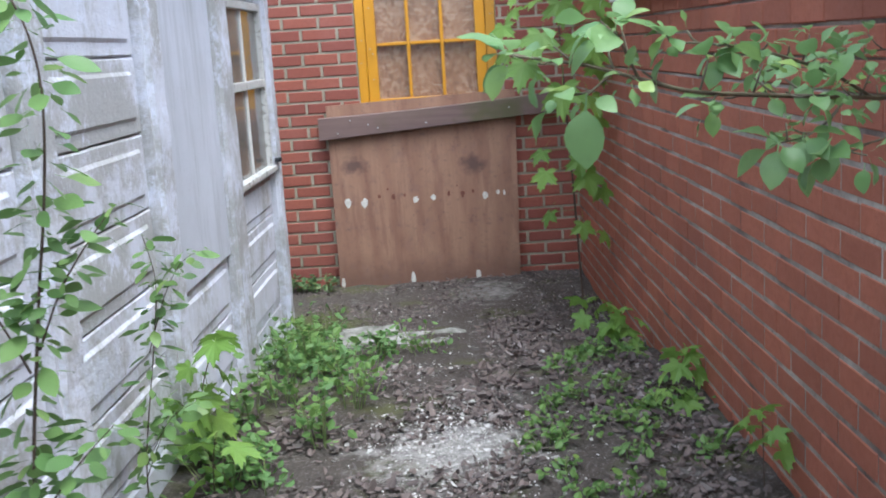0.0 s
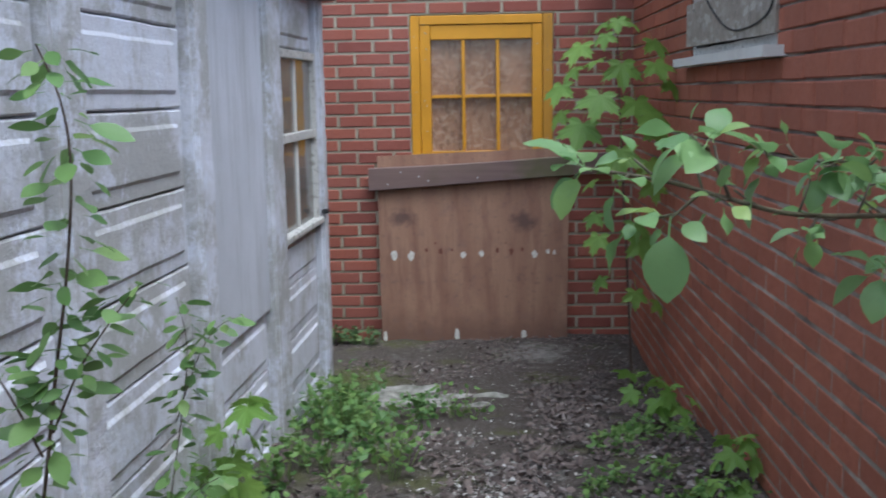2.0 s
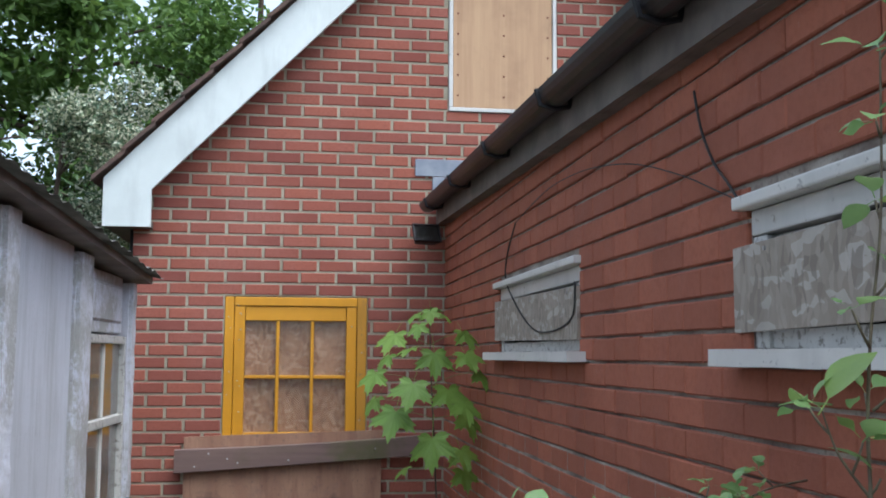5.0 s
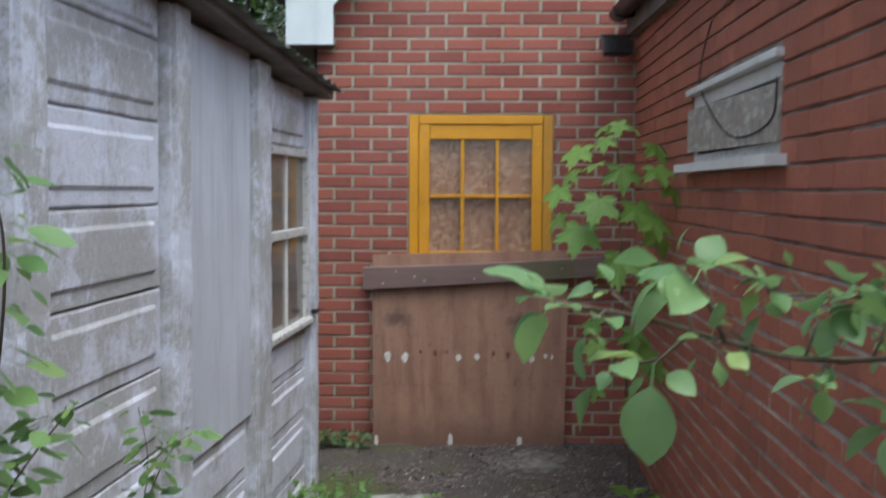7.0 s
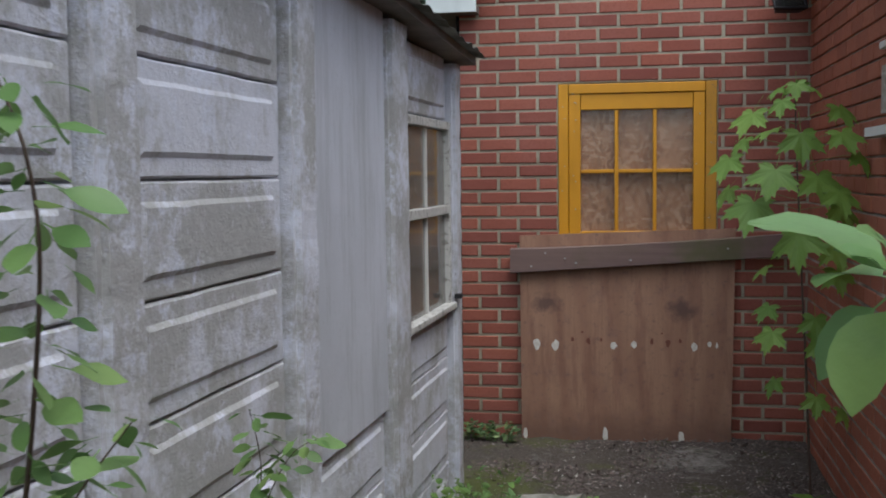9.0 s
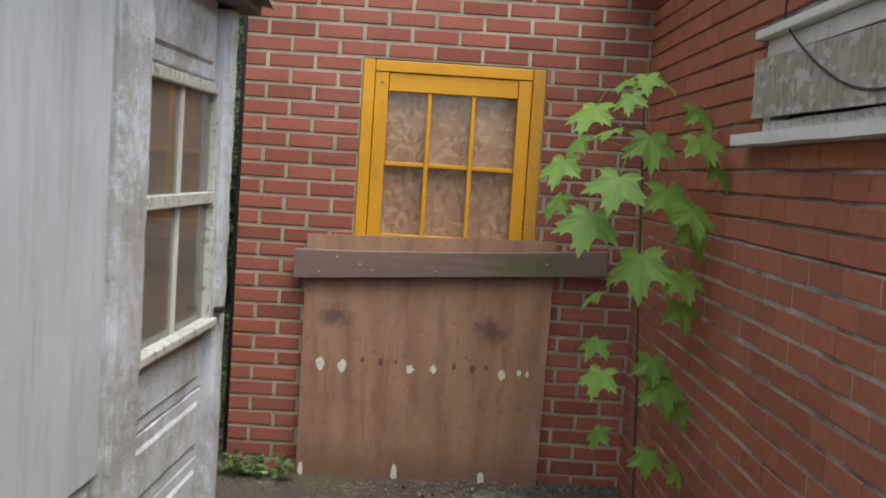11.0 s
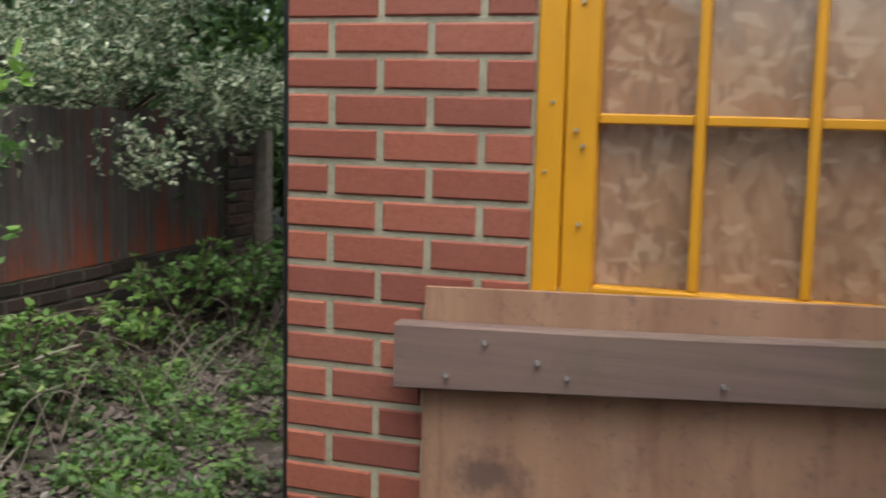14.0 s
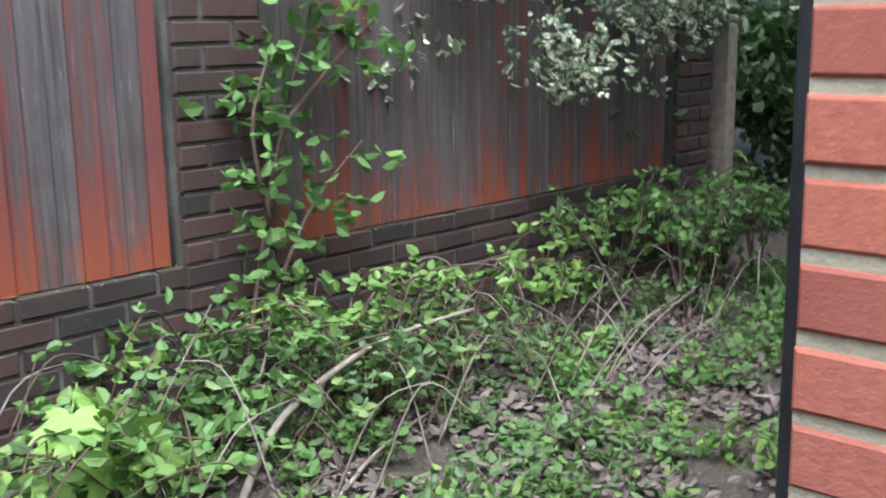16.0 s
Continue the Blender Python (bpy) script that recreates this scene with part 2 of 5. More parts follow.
PLY = plywood()
PLY_PALE = wood("fresh plywood edge", (0.5, 0.33, 0.19), (0.42, 0.26, 0.15), (0.3, 0.18, 0.11))
def mossy_beam():
    m = wood("weathered beam", (0.2, 0.135, 0.115), (0.15, 0.1, 0.09), (0.12, 0.1, 0.06), (1.5, 30, 30), 0.85, 0.2)
    t = m.node_tree
    b = t.nodes["Principled BSDF"]
    old = b.inputs["Base Color"].links[0].from_socket
    pos = t.nodes.new("ShaderNodeNewGeometry").outputs["Position"]
    grad = t.nodes.new("ShaderNodeVectorMath")
    grad.operation = "DISTANCE"
    grad.inputs[1].default_value = (0.52, 5.67, 1.03)
    t.links.new(pos, grad.inputs[0])
    nz = t.nodes.new("ShaderNodeTexNoise")
    nz.inputs["Scale"].default_value = 9
    t.links.new(pos, nz.inputs["Vector"])
    add = t.nodes.new("ShaderNodeMath")
    add.operation = "MULTIPLY_ADD"
    add.inputs[1].default_value = 0.5
    t.links.new(nz.outputs["Fac"], add.inputs[0])
    t.links.new(grad.outputs["Value"], add.inputs[2])
    rg = t.nodes.new("ShaderNodeMapRange")
    for k, v in (("From Min", 0.3), ("From Max", 0.55), ("To Min", 0.75), ("To Max", 0.0)):
        rg.inputs[k].default_value = v
    t.links.new(add.outputs[0], rg.inputs["Value"])
    mx = t.nodes.new("ShaderNodeMix")
    mx.data_type = "RGBA"
    socks = [i for i in mx.inputs if i.enabled]
    t.links.new(rg.outputs[0], socks[0])
    t.links.new(old, socks[1])
    socks[2].default_value = (0.095, 0.1, 0.04, 1)
    t.links.new([o for o in mx.outputs if o.enabled][0], b.inputs["Base Color"])
    return m


BEAM = mossy_beam()
OSB_WARM = osb("strand board warm", ((0.47, 0.27, 0.155), (0.37, 0.185, 0.095), (0.6, 0.4, 0.26)), 36, (1.5, 1.5, 0.65))
OSB_GREY = osb("strand board grey", ((0.36, 0.31, 0.25), (0.29, 0.245, 0.195), (0.52, 0.48, 0.42)), 40, (1.5, 1.5, 0.6))


def paint(name, colour, chip, under, rough=0.5):
    n = Nodes(name)
    col = n.mix(n.ramp(n.noise(3, 4), 0.35, 0.7), colour, tuple(v * 0.86 for v in colour))
    col = n.mix(n.ramp(n.noise(38, 6, 0.75), chip, chip + 0.05, 0, 0.9), col, under)
    col = n.mix(n.ramp(n.noise(1.0, 4, 0.6, squash=(9, 9, 2)), 0.5, 0.75, 0, 0.3), col, tuple(v * 0.45 for v in colour))
    n.bump(n.noise(60, 4), 0.15, 0.003)
    return n.done(col, rough, 0.4)


YELLOW = paint("yellow gloss paint", (0.62, 0.285, 0.012), 0.68, (0.28, 0.17, 0.08), 0.42)
YELLOW_OLD = paint("faded yellow paint", (0.5, 0.24, 0.02), 0.58, (0.2, 0.13, 0.07), 0.6)
WHITE = paint("white paint", (0.62, 0.605, 0.56), 0.62, (0.3, 0.27, 0.22), 0.5)
WHITE_OLD = paint("flaking white paint", (0.58, 0.57, 0.53), 0.54, (0.2, 0.18, 0.15), 0.65)
WHITE_SILL = paint("weathered white gloss", (0.68, 0.66, 0.6), 0.6, (0.32, 0.3, 0.27), 0.5)
BARGE = paint("barge board paint", (0.68, 0.72, 0.68), 0.7, (0.4, 0.42, 0.36), 0.5)


def plain(name, a, b, scale=12, rough=0.6, spec=0.4, metal=0.0, strength=0.2):
    n = Nodes(name)
    col = n.mix(n.ramp(n.noise(scale, 5), 0.35, 0.65), a, b)
    n.bump(n.noise(scale * 6, 4), strength, 0.003)
    return n.done(col, rough, spec, metal)


BLACK_PLASTIC = plain("black plastic", (0.012, 0.012, 0.014), (0.022, 0.022, 0.024), 8, 0.45)
ROOF_SHEET = plain("fibre cement roof", (0.2, 0.19, 0.17), (0.09, 0.085, 0.072), 7, 0.95, 0.1, 0, 0.5)
ROOF_TILE = plain("roof tile", (0.14, 0.09, 0.07), (0.08, 0.06, 0.05), 9, 0.9, 0.2)
FASCIA = plain("fascia board", (0.2, 0.17, 0.145), (0.13, 0.11, 0.095), 6, 0.8)
LEAD = plain("lead sheet", (0.2, 0.22, 0.26), (0.28, 0.3, 0.33), 10, 0.55, 0.5, 0.3)
STEEL = plain("steel", (0.5, 0.5, 0.5), (0.35, 0.34, 0.33), 30, 0.4, 0.5, 0.8)
CABLE = plain("cable", (0.02, 0.02, 0.02), (0.04, 0.035, 0.03), 20, 0.6)
FILLER = plain("dry white filler", (0.68, 0.66, 0.6), (0.5, 0.47, 0.41), 60, 0.95, 0.1)
CRUMB = plain("crumbled mortar", (0.6, 0.575, 0.53), (0.3, 0.28, 0.25), 40, 0.95, 0.1)
SCAR = plain("torn veneer", (0.13, 0.055, 0.04), (0.19, 0.085, 0.06), 60, 0.95, 0.1)
DARK = plain("dark inside", (0.03, 0.03, 0.028), (0.05, 0.048, 0.044), 3, 0.9)
BARK = plain("bark", (0.1, 0.075, 0.06), (0.06, 0.045, 0.035), 30, 0.9, 0.2)
TWIG = plain("young bark", (0.075, 0.05, 0.04), (0.11, 0.08, 0.055), 40, 0.75, 0.3)
SPUR = plain("olive bark", (0.15, 0.13, 0.08), (0.1, 0.08, 0.055), 40, 0.7, 0.3)
GREEN_STEM = plain("green stem", (0.14, 0.2, 0.06), (0.2, 0.24, 0.09), 20, 0.6, 0.3)
DEAD = plain("dead wood", (0.3, 0.26, 0.22), (0.2, 0.17, 0.14), 20, 0.9, 0.15)
CONCRETE = plain("bare concrete", (0.36, 0.345, 0.31), (0.12, 0.12, 0.09), 13, 0.95, 0.15, 0, 0.5)


def leaf(name, a, b, pale, gloss=0.5, through=0.35):
    n = Nodes(name)
    r = n.math("FRACT", n.math("ADD", n.rnd, n.island))
    col = n.mix(r, a, b)
    col = n.mix(n.ramp(r, 0.82, 1.0, 0, 0.7), col, pale)
    col = n.mix(n.ramp(n.noise(60, 4), 0.5, 0.75, 0, 0.3), col, tuple(v * 0.6 for v in a))
    n.bump(n.noise(120, 3), 0.2, 0.002)
    n.done(col, gloss, 0.4)
    tr = n.t.nodes.new("ShaderNodeBsdfTranslucent")
    n.put(tr.inputs["Color"], col)
    mx = n.t.nodes.new("ShaderNodeMixShader")
    mx.inputs[0].default_value = through
    n.t.links.new(n.bsdf.outputs[0], mx.inputs[1])
    n.t.links.new(tr.outputs[0], mx.inputs[2])
    n.t.links.new(mx.outputs[0], n.t.nodes["Material Output"].inputs[0])
    return n.mat


LEAF_APPLE = leaf("apple leaf", (0.25, 0.39, 0.15), (0.13, 0.25, 0.08), (0.4, 0.52, 0.13), 0.36, 0.42)
LEAF_SAPLING = leaf("sapling leaf", (0.2, 0.32, 0.1), (0.1, 0.2, 0.06), (0.32, 0.44, 0.13), 0.45, 0.35)
LEAF_MAPLE = leaf("maple leaf", (0.25, 0.4, 0.08), (0.16, 0.29, 0.055), (0.32, 0.46, 0.09), 0.5, 0.42)
LEAF_LIME = leaf("fresh maple leaf", (0.3, 0.47, 0.1), (0.22, 0.39, 0.08), (0.38, 0.53, 0.13))
LEAF_WEED = leaf("weed leaf", (0.15, 0.27, 0.075), (0.085, 0.175, 0.05), (0.25, 0.4, 0.09))
LEAF_GROUND = leaf("fresh ground leaf", (0.19, 0.31, 0.08), (0.1, 0.2, 0.05), (0.3, 0.42, 0.1))
LEAF_BRAMBLE = leaf("bramble leaf", (0.14, 0.225, 0.085), (0.07, 0.13, 0.05), (0.32, 0.41, 0.13))
LEAF_TREE = leaf("tree leaf", (0.16, 0.26, 0.06), (0.09, 0.17, 0.04), (0.26, 0.38, 0.08))
LEAF_DARK = leaf("dark leaf", (0.075, 0.13, 0.045), (0.042, 0.08, 0.032), (0.15, 0.22, 0.08))
LEAF_HOLLY = leaf("variegated leaf", (0.13, 0.19, 0.11), (0.07, 0.12, 0.06), (0.3, 0.35, 0.2), 0.35)


def cream_margins(m):
    """Cream patches over a green leaf material."""
    t = m.node_tree
    src = t.nodes["Principled BSDF"].inputs["Base Color"].links[0].from_socket
    nz = t.nodes.new("ShaderNodeTexNoise")
    nz.inputs["Scale"].default_value, nz.inputs["Detail"].default_value = 38, 2
    t.links.new(t.nodes.new("ShaderNodeNewGeometry").outputs["Position"], nz.inputs["Vector"])
    rg = t.nodes.new("ShaderNodeMapRange")
    rg.inputs["From Min"].default_value, rg.inputs["From Max"].default_value = 0.5, 0.56
    t.links.new(nz.outputs["Fac"], rg.inputs["Value"])
    mx = t.nodes.new("ShaderNodeMix")
    mx.data_type = "RGBA"
    a = [k for k in mx.inputs if k.enabled]
    t.links.new(rg.outputs[0], a[0])
    t.links.new(src, a[1])
    a[2].default_value = (0.58, 0.58, 0.42, 1)
    out = [k for k in mx.outputs if k.enabled][0]
    t.links.new(out, t.nodes["Principled BSDF"].inputs["Base Color"])
    t.links.new(out, t.nodes["Translucent BSDF"].inputs["Color"])


cream_margins(LEAF_HOLLY)
LITTER = leaf("dead leaf", (0.2, 0.155, 0.135), (0.065, 0.05, 0.044), (0.42, 0.37, 0.34), 0.8, 0.1)


def soil():
    n = Nodes("soil and moss")
    col = n.mix(n.noise(30, 6, 0.7), (0.035, 0.029, 0.025), (0.13, 0.108, 0.09))
    col = n.mix(n.ramp(n.noise(75, 6, 0.8), 0.54, 0.64, 0, 0.65), col, (0.3, 0.275, 0.24))
    col = n.mix(n.ramp(n.noise(5, 6, 0.75), 0.57, 0.68, 0, 0.6), col, (0.22, 0.205, 0.185))
    col = n.mix(n.ramp(n.noise(2.4, 5, 0.65), 0.54, 0.66, 0, 0.8), col, (0.1, 0.105, 0.04))
    def patch(x, y, r, colour, most):
        d = n.t.nodes.new("ShaderNodeVectorMath")
        d.operation = "DISTANCE"
        n.put(d.inputs[0], n.place)
        d.inputs[1].default_value = (x, y, 0.15)
        edge = n.math("ADD", d.outputs["Value"], n.math("MULTIPLY", n.math("SUBTRACT", n.noise(13, 7, 0.8), 0.5), 0.9))
        return n.mix(n.ramp(edge, r * 0.3, r, most, 0.0), col, colour)

    col = patch(0.12, 2.15, 0.34, (0.42, 0.39, 0.36), 0.9)
    col = patch(0.22, 2.75, 0.16, (0.4, 0.38, 0.34), 0.7)
    col = patch(0.35, 5.35, 0.3, (0.34, 0.32, 0.29), 0.7)
    col = patch(-0.62, 4.75, 0.42, (0.1, 0.12, 0.03), 0.85)
    n.bump(n.math("ADD", n.noise(22, 6, 0.75), n.noise(90, 4)), 0.8, 0.02)
    return n.done(col, 0.95, 0.15)


SOIL = soil()


def old_fence():
    n = Nodes("old fence board")
    g = n.noise(1.0, 7, 0.75, squash=(38, 38, 1.3))
    r = n.math("FRACT", n.math("ADD", n.rnd, n.island))
    col = n.mix(n.ramp(g, 0.3, 0.72), (0.06, 0.052, 0.05), (0.19, 0.168, 0.162))
    col = n.mix(n.ramp(r, 0.0, 1.0, 0, 0.5), col, (0.06, 0.05, 0.05))
    col = n.mix(n.ramp(n.noise(1.0, 6, 0.8, squash=(60, 60, 3.5)), 0.58, 0.68, 0, 0.6), col, (0.34, 0.32, 0.31))
    col = n.mix(n.ramp(n.noise(2.2, 5, 0.7), 0.5, 0.7, 0, 0.5), col, (0.06, 0.05, 0.045))
    patch = n.math("ADD", n.math("MULTIPLY", r, 0.3), n.noise(1.0, 6, 0.75, squash=(16, 16, 0.9)))
    low = n.ramp(n.math("ADD", n.axis(2), n.math("MULTIPLY", n.noise(7, 5, 0.7), 0.6)), 0.88, 1.3, 0.2, 0.0)
    fac = n.ramp(n.math("ADD", patch, low), 0.68, 0.84, 0, 0.85)
    col = n.mix(fac, col, n.mix(n.ramp(n.axis(2), 0.68, 1.0), (0.3, 0.075, 0.032), (0.19, 0.055, 0.048)))
    n.bump(g, 0.5, 0.006)
    return n.done(col, 0.9, 0.15)


FENCE = old_fence()
BRICK_OLD = brick_material("old brick", (0.085, 0.05, 0.043), (0.036, 0.033, 0.031), (0.085, 0.085, 0.065))
MORTAR_OLD = mortar("old mortar", (0.17, 0.16, 0.145), (0.07, 0.066, 0.056))


def glass(name, dust):
    m = bpy.data.materials.new(name)
    m.use_nodes = True
    t = m.node_tree
    b = t.nodes["Principled BSDF"]
    b.inputs["Base Color"].default_value, b.inputs["Roughness"].default_value = (0.28, 0.26, 0.22, 1), 0.5
    gl = t.nodes.new("ShaderNodeBsdfGlossy")
    gl.inputs["Roughness"].default_value = 0.03
    tr = t.nodes.new("ShaderNodeBsdfTransparent")
    mx = t.nodes.new("ShaderNodeMixShader")
    mx2 = t.nodes.new("ShaderNodeMixShader")
    fr = t.nodes.new("ShaderNodeFresnel")
    fr.inputs[0].default_value = 1.5
    mx.inputs[0].default_value = dust
    t.links.new(tr.outputs[0], mx.inputs[1])
    t.links.new(b.outputs[0], mx.inputs[2])
    t.links.new(fr.outputs[0], mx2.inputs[0])
    t.links.new(mx.outputs[0], mx2.inputs[1])
    t.links.new(gl.outputs[0], mx2.inputs[2])
    t.links.new(mx2.outputs[0], t.nodes["Material Output"].inputs[0])
    return m


GLASS = glass("window glass", 0.05)
GLASS_DUSTY = glass("dusty garage glass", 0.55)


# ---------- ground ----------
def smooth(t):
    t = min(1.0, max(0.0, t))
    return t * t * (3 - 2 * t)


def ground_z(x, y):
    alley = 0.24 * smooth((4.7 - y) / 2.2)
    side = 0.06 + 0.1 * smooth((-1.6 - x) / 1.4)
    k = smooth((-0.75 - x) / 0.5)
    z = alley * (1 - k) + side * k
    far = smooth((math.hypot(x, y - 4) - 14) / 20)
    return z * (1 - far) + 0.03 * (noise.noise(Vector((x * 1.3, y * 1.3, 0))) + 0.5 * noise.noise(Vector((x * 6, y * 6, 3)))) * (1 - far)


def spread(a, b, step, far):
    mid = list(np.arange(a, b + 1e-6, step))
    out = [step * 1.35 ** k for k in range(1, 60)]
    acc = np.cumsum(out)
    acc = acc[acc < far]
    return [a - v for v in acc[::-1]] + mid + [b + v for v in acc]


gx, gy = spread(-4.2, 1.1, 0.055, 900), spread(-0.5, 10.5, 0.055, 900)
verts = [(x, y, ground_z(x, y)) for y in gy for x in gx]
w = len(gx)
faces = [(j * w + i, j * w + i + 1, (j + 1) * w + i + 1, (j + 1) * w + i) for j in range(len(gy) - 1) for i in range(w - 1)]
me = bpy.data.meshes.new("ground")
me.from_pydata(verts, [], faces)
me.shade_smooth()
tagged(link("ground", me, SOIL), "dark bare soil with moss and crumbs of mortar", "ground", kind="structure")


# ---------- brickwork ----------
def brick_mesh(length, height, depth=0.03, c=0.004):
    key = (round(length, 3), round(height, 3))
    if key not in BRICK_MESHES:
        l, h = key[0] / 2, key[1] / 2
        v = [(sx * l, depth, sz * h) for sx, sz in ((-1, -1), (1, -1), (1, 1), (-1, 1))]
        v += [(sx * l, c, sz * h) for sx, sz in ((-1, -1), (1, -1), (1, 1), (-1, 1))]
        v += [(sx * (l - c), 0, sz * (h - c)) for sx, sz in ((-1, -1), (1, -1), (1, 1), (-1, 1))]
        f = [(8, 9, 10, 11)]
        for a in range(4):
            b = (a + 1) % 4
            f += [(4 + a, 4 + b, 8 + b, 8 + a), (a, b, 4 + b, 4 + a)]
        BRICK_MESHES[key] = (v, f)
    return BRICK_MESHES[key]


BRICK_MESHES = {}


def courses(u0, u1, z0, z1, joint, start, holes, left=None, right=None, bond=0.225, gap=0.017, bed=0.0065):
    """Bricks of a stretcher-bond wall as (u, z, length, height)."""
    rng = random.Random(7)
    out = []
    n0, n1 = math.ceil((z0 - joint) / 0.075 - 1), math.floor((z1 - joint) / 0.075)
    for n in range(n0, n1 + 1):
        za, zb = joint + n * 0.075 + bed, joint + n * 0.075 + 0.075 - bed
        zm = (za + zb) / 2
        a = start if n % 2 == 0 else start - 0.1125
        while a < u1:
            b = a + bond - gap
            lo, hi = max(a, u0), min(b, u1)
            if left:
                lo = max(lo, left(zm))
            if right:
                hi = min(hi, right(zm))
            pieces = [(lo, hi)]
            for h0, h1, hz0, hz1 in holes:
                if hz0 < zb - 0.01 and hz1 > za + 0.01:
                    nxt = []
                    for p, q in pieces:
                        nxt += [(p, min(q, h0 - 0.004)), (max(p, h1 + 0.004), q)]
                    pieces = nxt
            for p, q in pieces:
                if q - p > 0.012:
                    out.append(((p + q) / 2 + rng.uniform(-0.001, 0.001), zm + rng.uniform(-0.0015, 0.0015), q - p, zb - za - rng.choice((0, 0, 0.002)), rng.uniform(-0.0015, 0.0015)))
            a += bond
    return out


def lay(wall, m, bricks, near, material, limit=300):
    """The bricks near the walk as objects of their own, the others joined."""
    verts, faces, shared, count = [], [], {}, 0
    for u, z, l, h, d in bricks:
        l = round(l, 3)
        v, f = brick_mesh(l, h)
        if near(u, z) and count < limit:
            key = (l, round(h, 3))
            if key not in shared:
                me = bpy.data.meshes.new("brick")
                me.from_pydata(v, [], f)
                me.materials.append(material)
                shared[key] = me
            ob = new("brick", shared[key])
            ob.parent = wall
            ob.matrix_basis = m @ Matrix.Translation((u, d, z))
            count += 1
        else:
            k = len(verts)
            verts += [tuple(m @ Vector((x + u, y + d, zz + z))) for x, y, zz in v]
            faces += [tuple(i + k for i in q) for q in f]
    me = bpy.data.meshes.new("brickwork")
    me.from_pydata(verts, [], faces)
    tagged(link("brickwork", me, material, wall), kind="stuff")


def slab_wall(name, m, pieces, material, label, recess=0.006):
    bm = bmesh.new()
    for u0, u1, z0, z1, *deep in pieces:
        box(bm, u0, u1, deep[0] if deep else recess, 0.23, z0, z1)
    bmesh.ops.transform(bm, verts=bm.verts[:], matrix=m)
    return tagged(part(name, bm, material), label, "wall", kind="structure")


def prism(pts, y0, y1):
    """A flat shape in x and z, with thickness in y."""
    bm = bmesh.new()
    a = [bm.verts.new((x, y0, z)) for x, z in pts]
    b = [bm.verts.new((x, y1, z)) for x, z in pts]
    bm.faces.new(a)
    bm.faces.new(b[::-1])
    for i in range(len(pts)):
        j = (i + 1) % len(pts)
        bm.faces.new((a[j], a[i], b[i], b[j]))
    bmesh.ops.recalc_face_normals(bm, faces=bm.faces[:])
    return bm


# gable wall of the house
FRONT, SIDE, CORNER = 5.75, 1.01, -0.895
CENTRE = 1.385
mf = Matrix.Translation((0, FRONT, 0))
wall_front = slab_wall("wall_front", mf, [(CORNER, -0.34, -0.2, 2.4), (-0.34, 0.53, -0.2, 1.17), (-0.34, 0.53, 2.005, 2.4), (0.53, 3.665, -0.2, 2.4)], MORTAR, "red brick gable wall with buff mortar joints")
bm = prism([(CORNER, 2.4), (1.03, 2.4), (1.03, 4.58), (CORNER, 2.62)], FRONT + 0.006, FRONT + 0.23)
part("gable", bm, MORTAR, wall_front)
bm = prism([(1.03, 2.4), (1.74, 2.4), (1.74, 3.2), (1.03, 3.2)], FRONT + 0.006, FRONT + 0.23)
part("gable", bm, MORTAR, wall_front)
bm = prism([(1.74, 2.4), (3.665, 2.4), (3.665, 2.62), (1.74, 4.58)], FRONT + 0.006, FRONT + 0.23)
part("gable", bm, MORTAR, wall_front)
bm = prism([(1.03, 4.35), (1.74, 4.35), (1.74, 4.58), (CENTRE, 4.94), (1.03, 4.58)], FRONT + 0.006, FRONT + 0.23)
part("gable", bm, MORTAR, wall_front)
slope_l = lambda z: CORNER + max(0.0, (z - 2.6) / 1.02)
slope_r = lambda z: 2 * CENTRE - slope_l(z)
front_bricks = courses(CORNER, 3.66, -0.1, 4.92, 1.107, CORNER, [(-0.34, 0.53, 1.15, 2.005), (1.03, 1.74, 3.2, 4.35)], slope_l, slope_r)

boxed("wall_house_side", CORNER, CORNER + 0.22, FRONT + 0.235, 12.0, -0.2, 2.4, BRICK_FRONT)
tagged(bpy.data.objects["wall_house_side"], "red brick side wall of the house", "wall", kind="structure")
boxed("wall_house_back", CORNER, 3.66, 12.0, 12.2, -0.2, 2.4, BRICK_FRONT)
tagged(bpy.data.objects["wall_house_back"], "red brick back wall of the house", "wall", kind="structure")

# barge boards and roof of the house
BY = 5.60
tagged(part("barge_board", prism([(-1.056, 2.4), (-0.777, 2.4), (-0.777, 2.627), (CENTRE - 0.002, 4.83), (CENTRE - 0.002, 5.18), (-1.056, 2.688)], BY, BY + 0.03), BARGE), "white painted barge board with a boxed foot", "barge board")
tagged(part("barge_board", prism([(2 * CENTRE + 1.056, 2.4), (2 * CENTRE + 0.777, 2.4), (2 * CENTRE + 0.777, 2.627), (CENTRE + 0.002, 4.83), (CENTRE + 0.002, 5.18), (2 * CENTRE + 1.056, 2.688)], BY, BY + 0.03), BARGE), "white painted barge board with a boxed foot", "barge board")
roof = thing("house_roof", "brown tiled house roof with a mossy verge", "roof")
part("soffit", prism([(-1.05, 2.402), (-0.78, 2.402), (-0.78, 2.44), (-1.05, 2.44)], BY + 0.032, 12.0), FASCIA, roof)
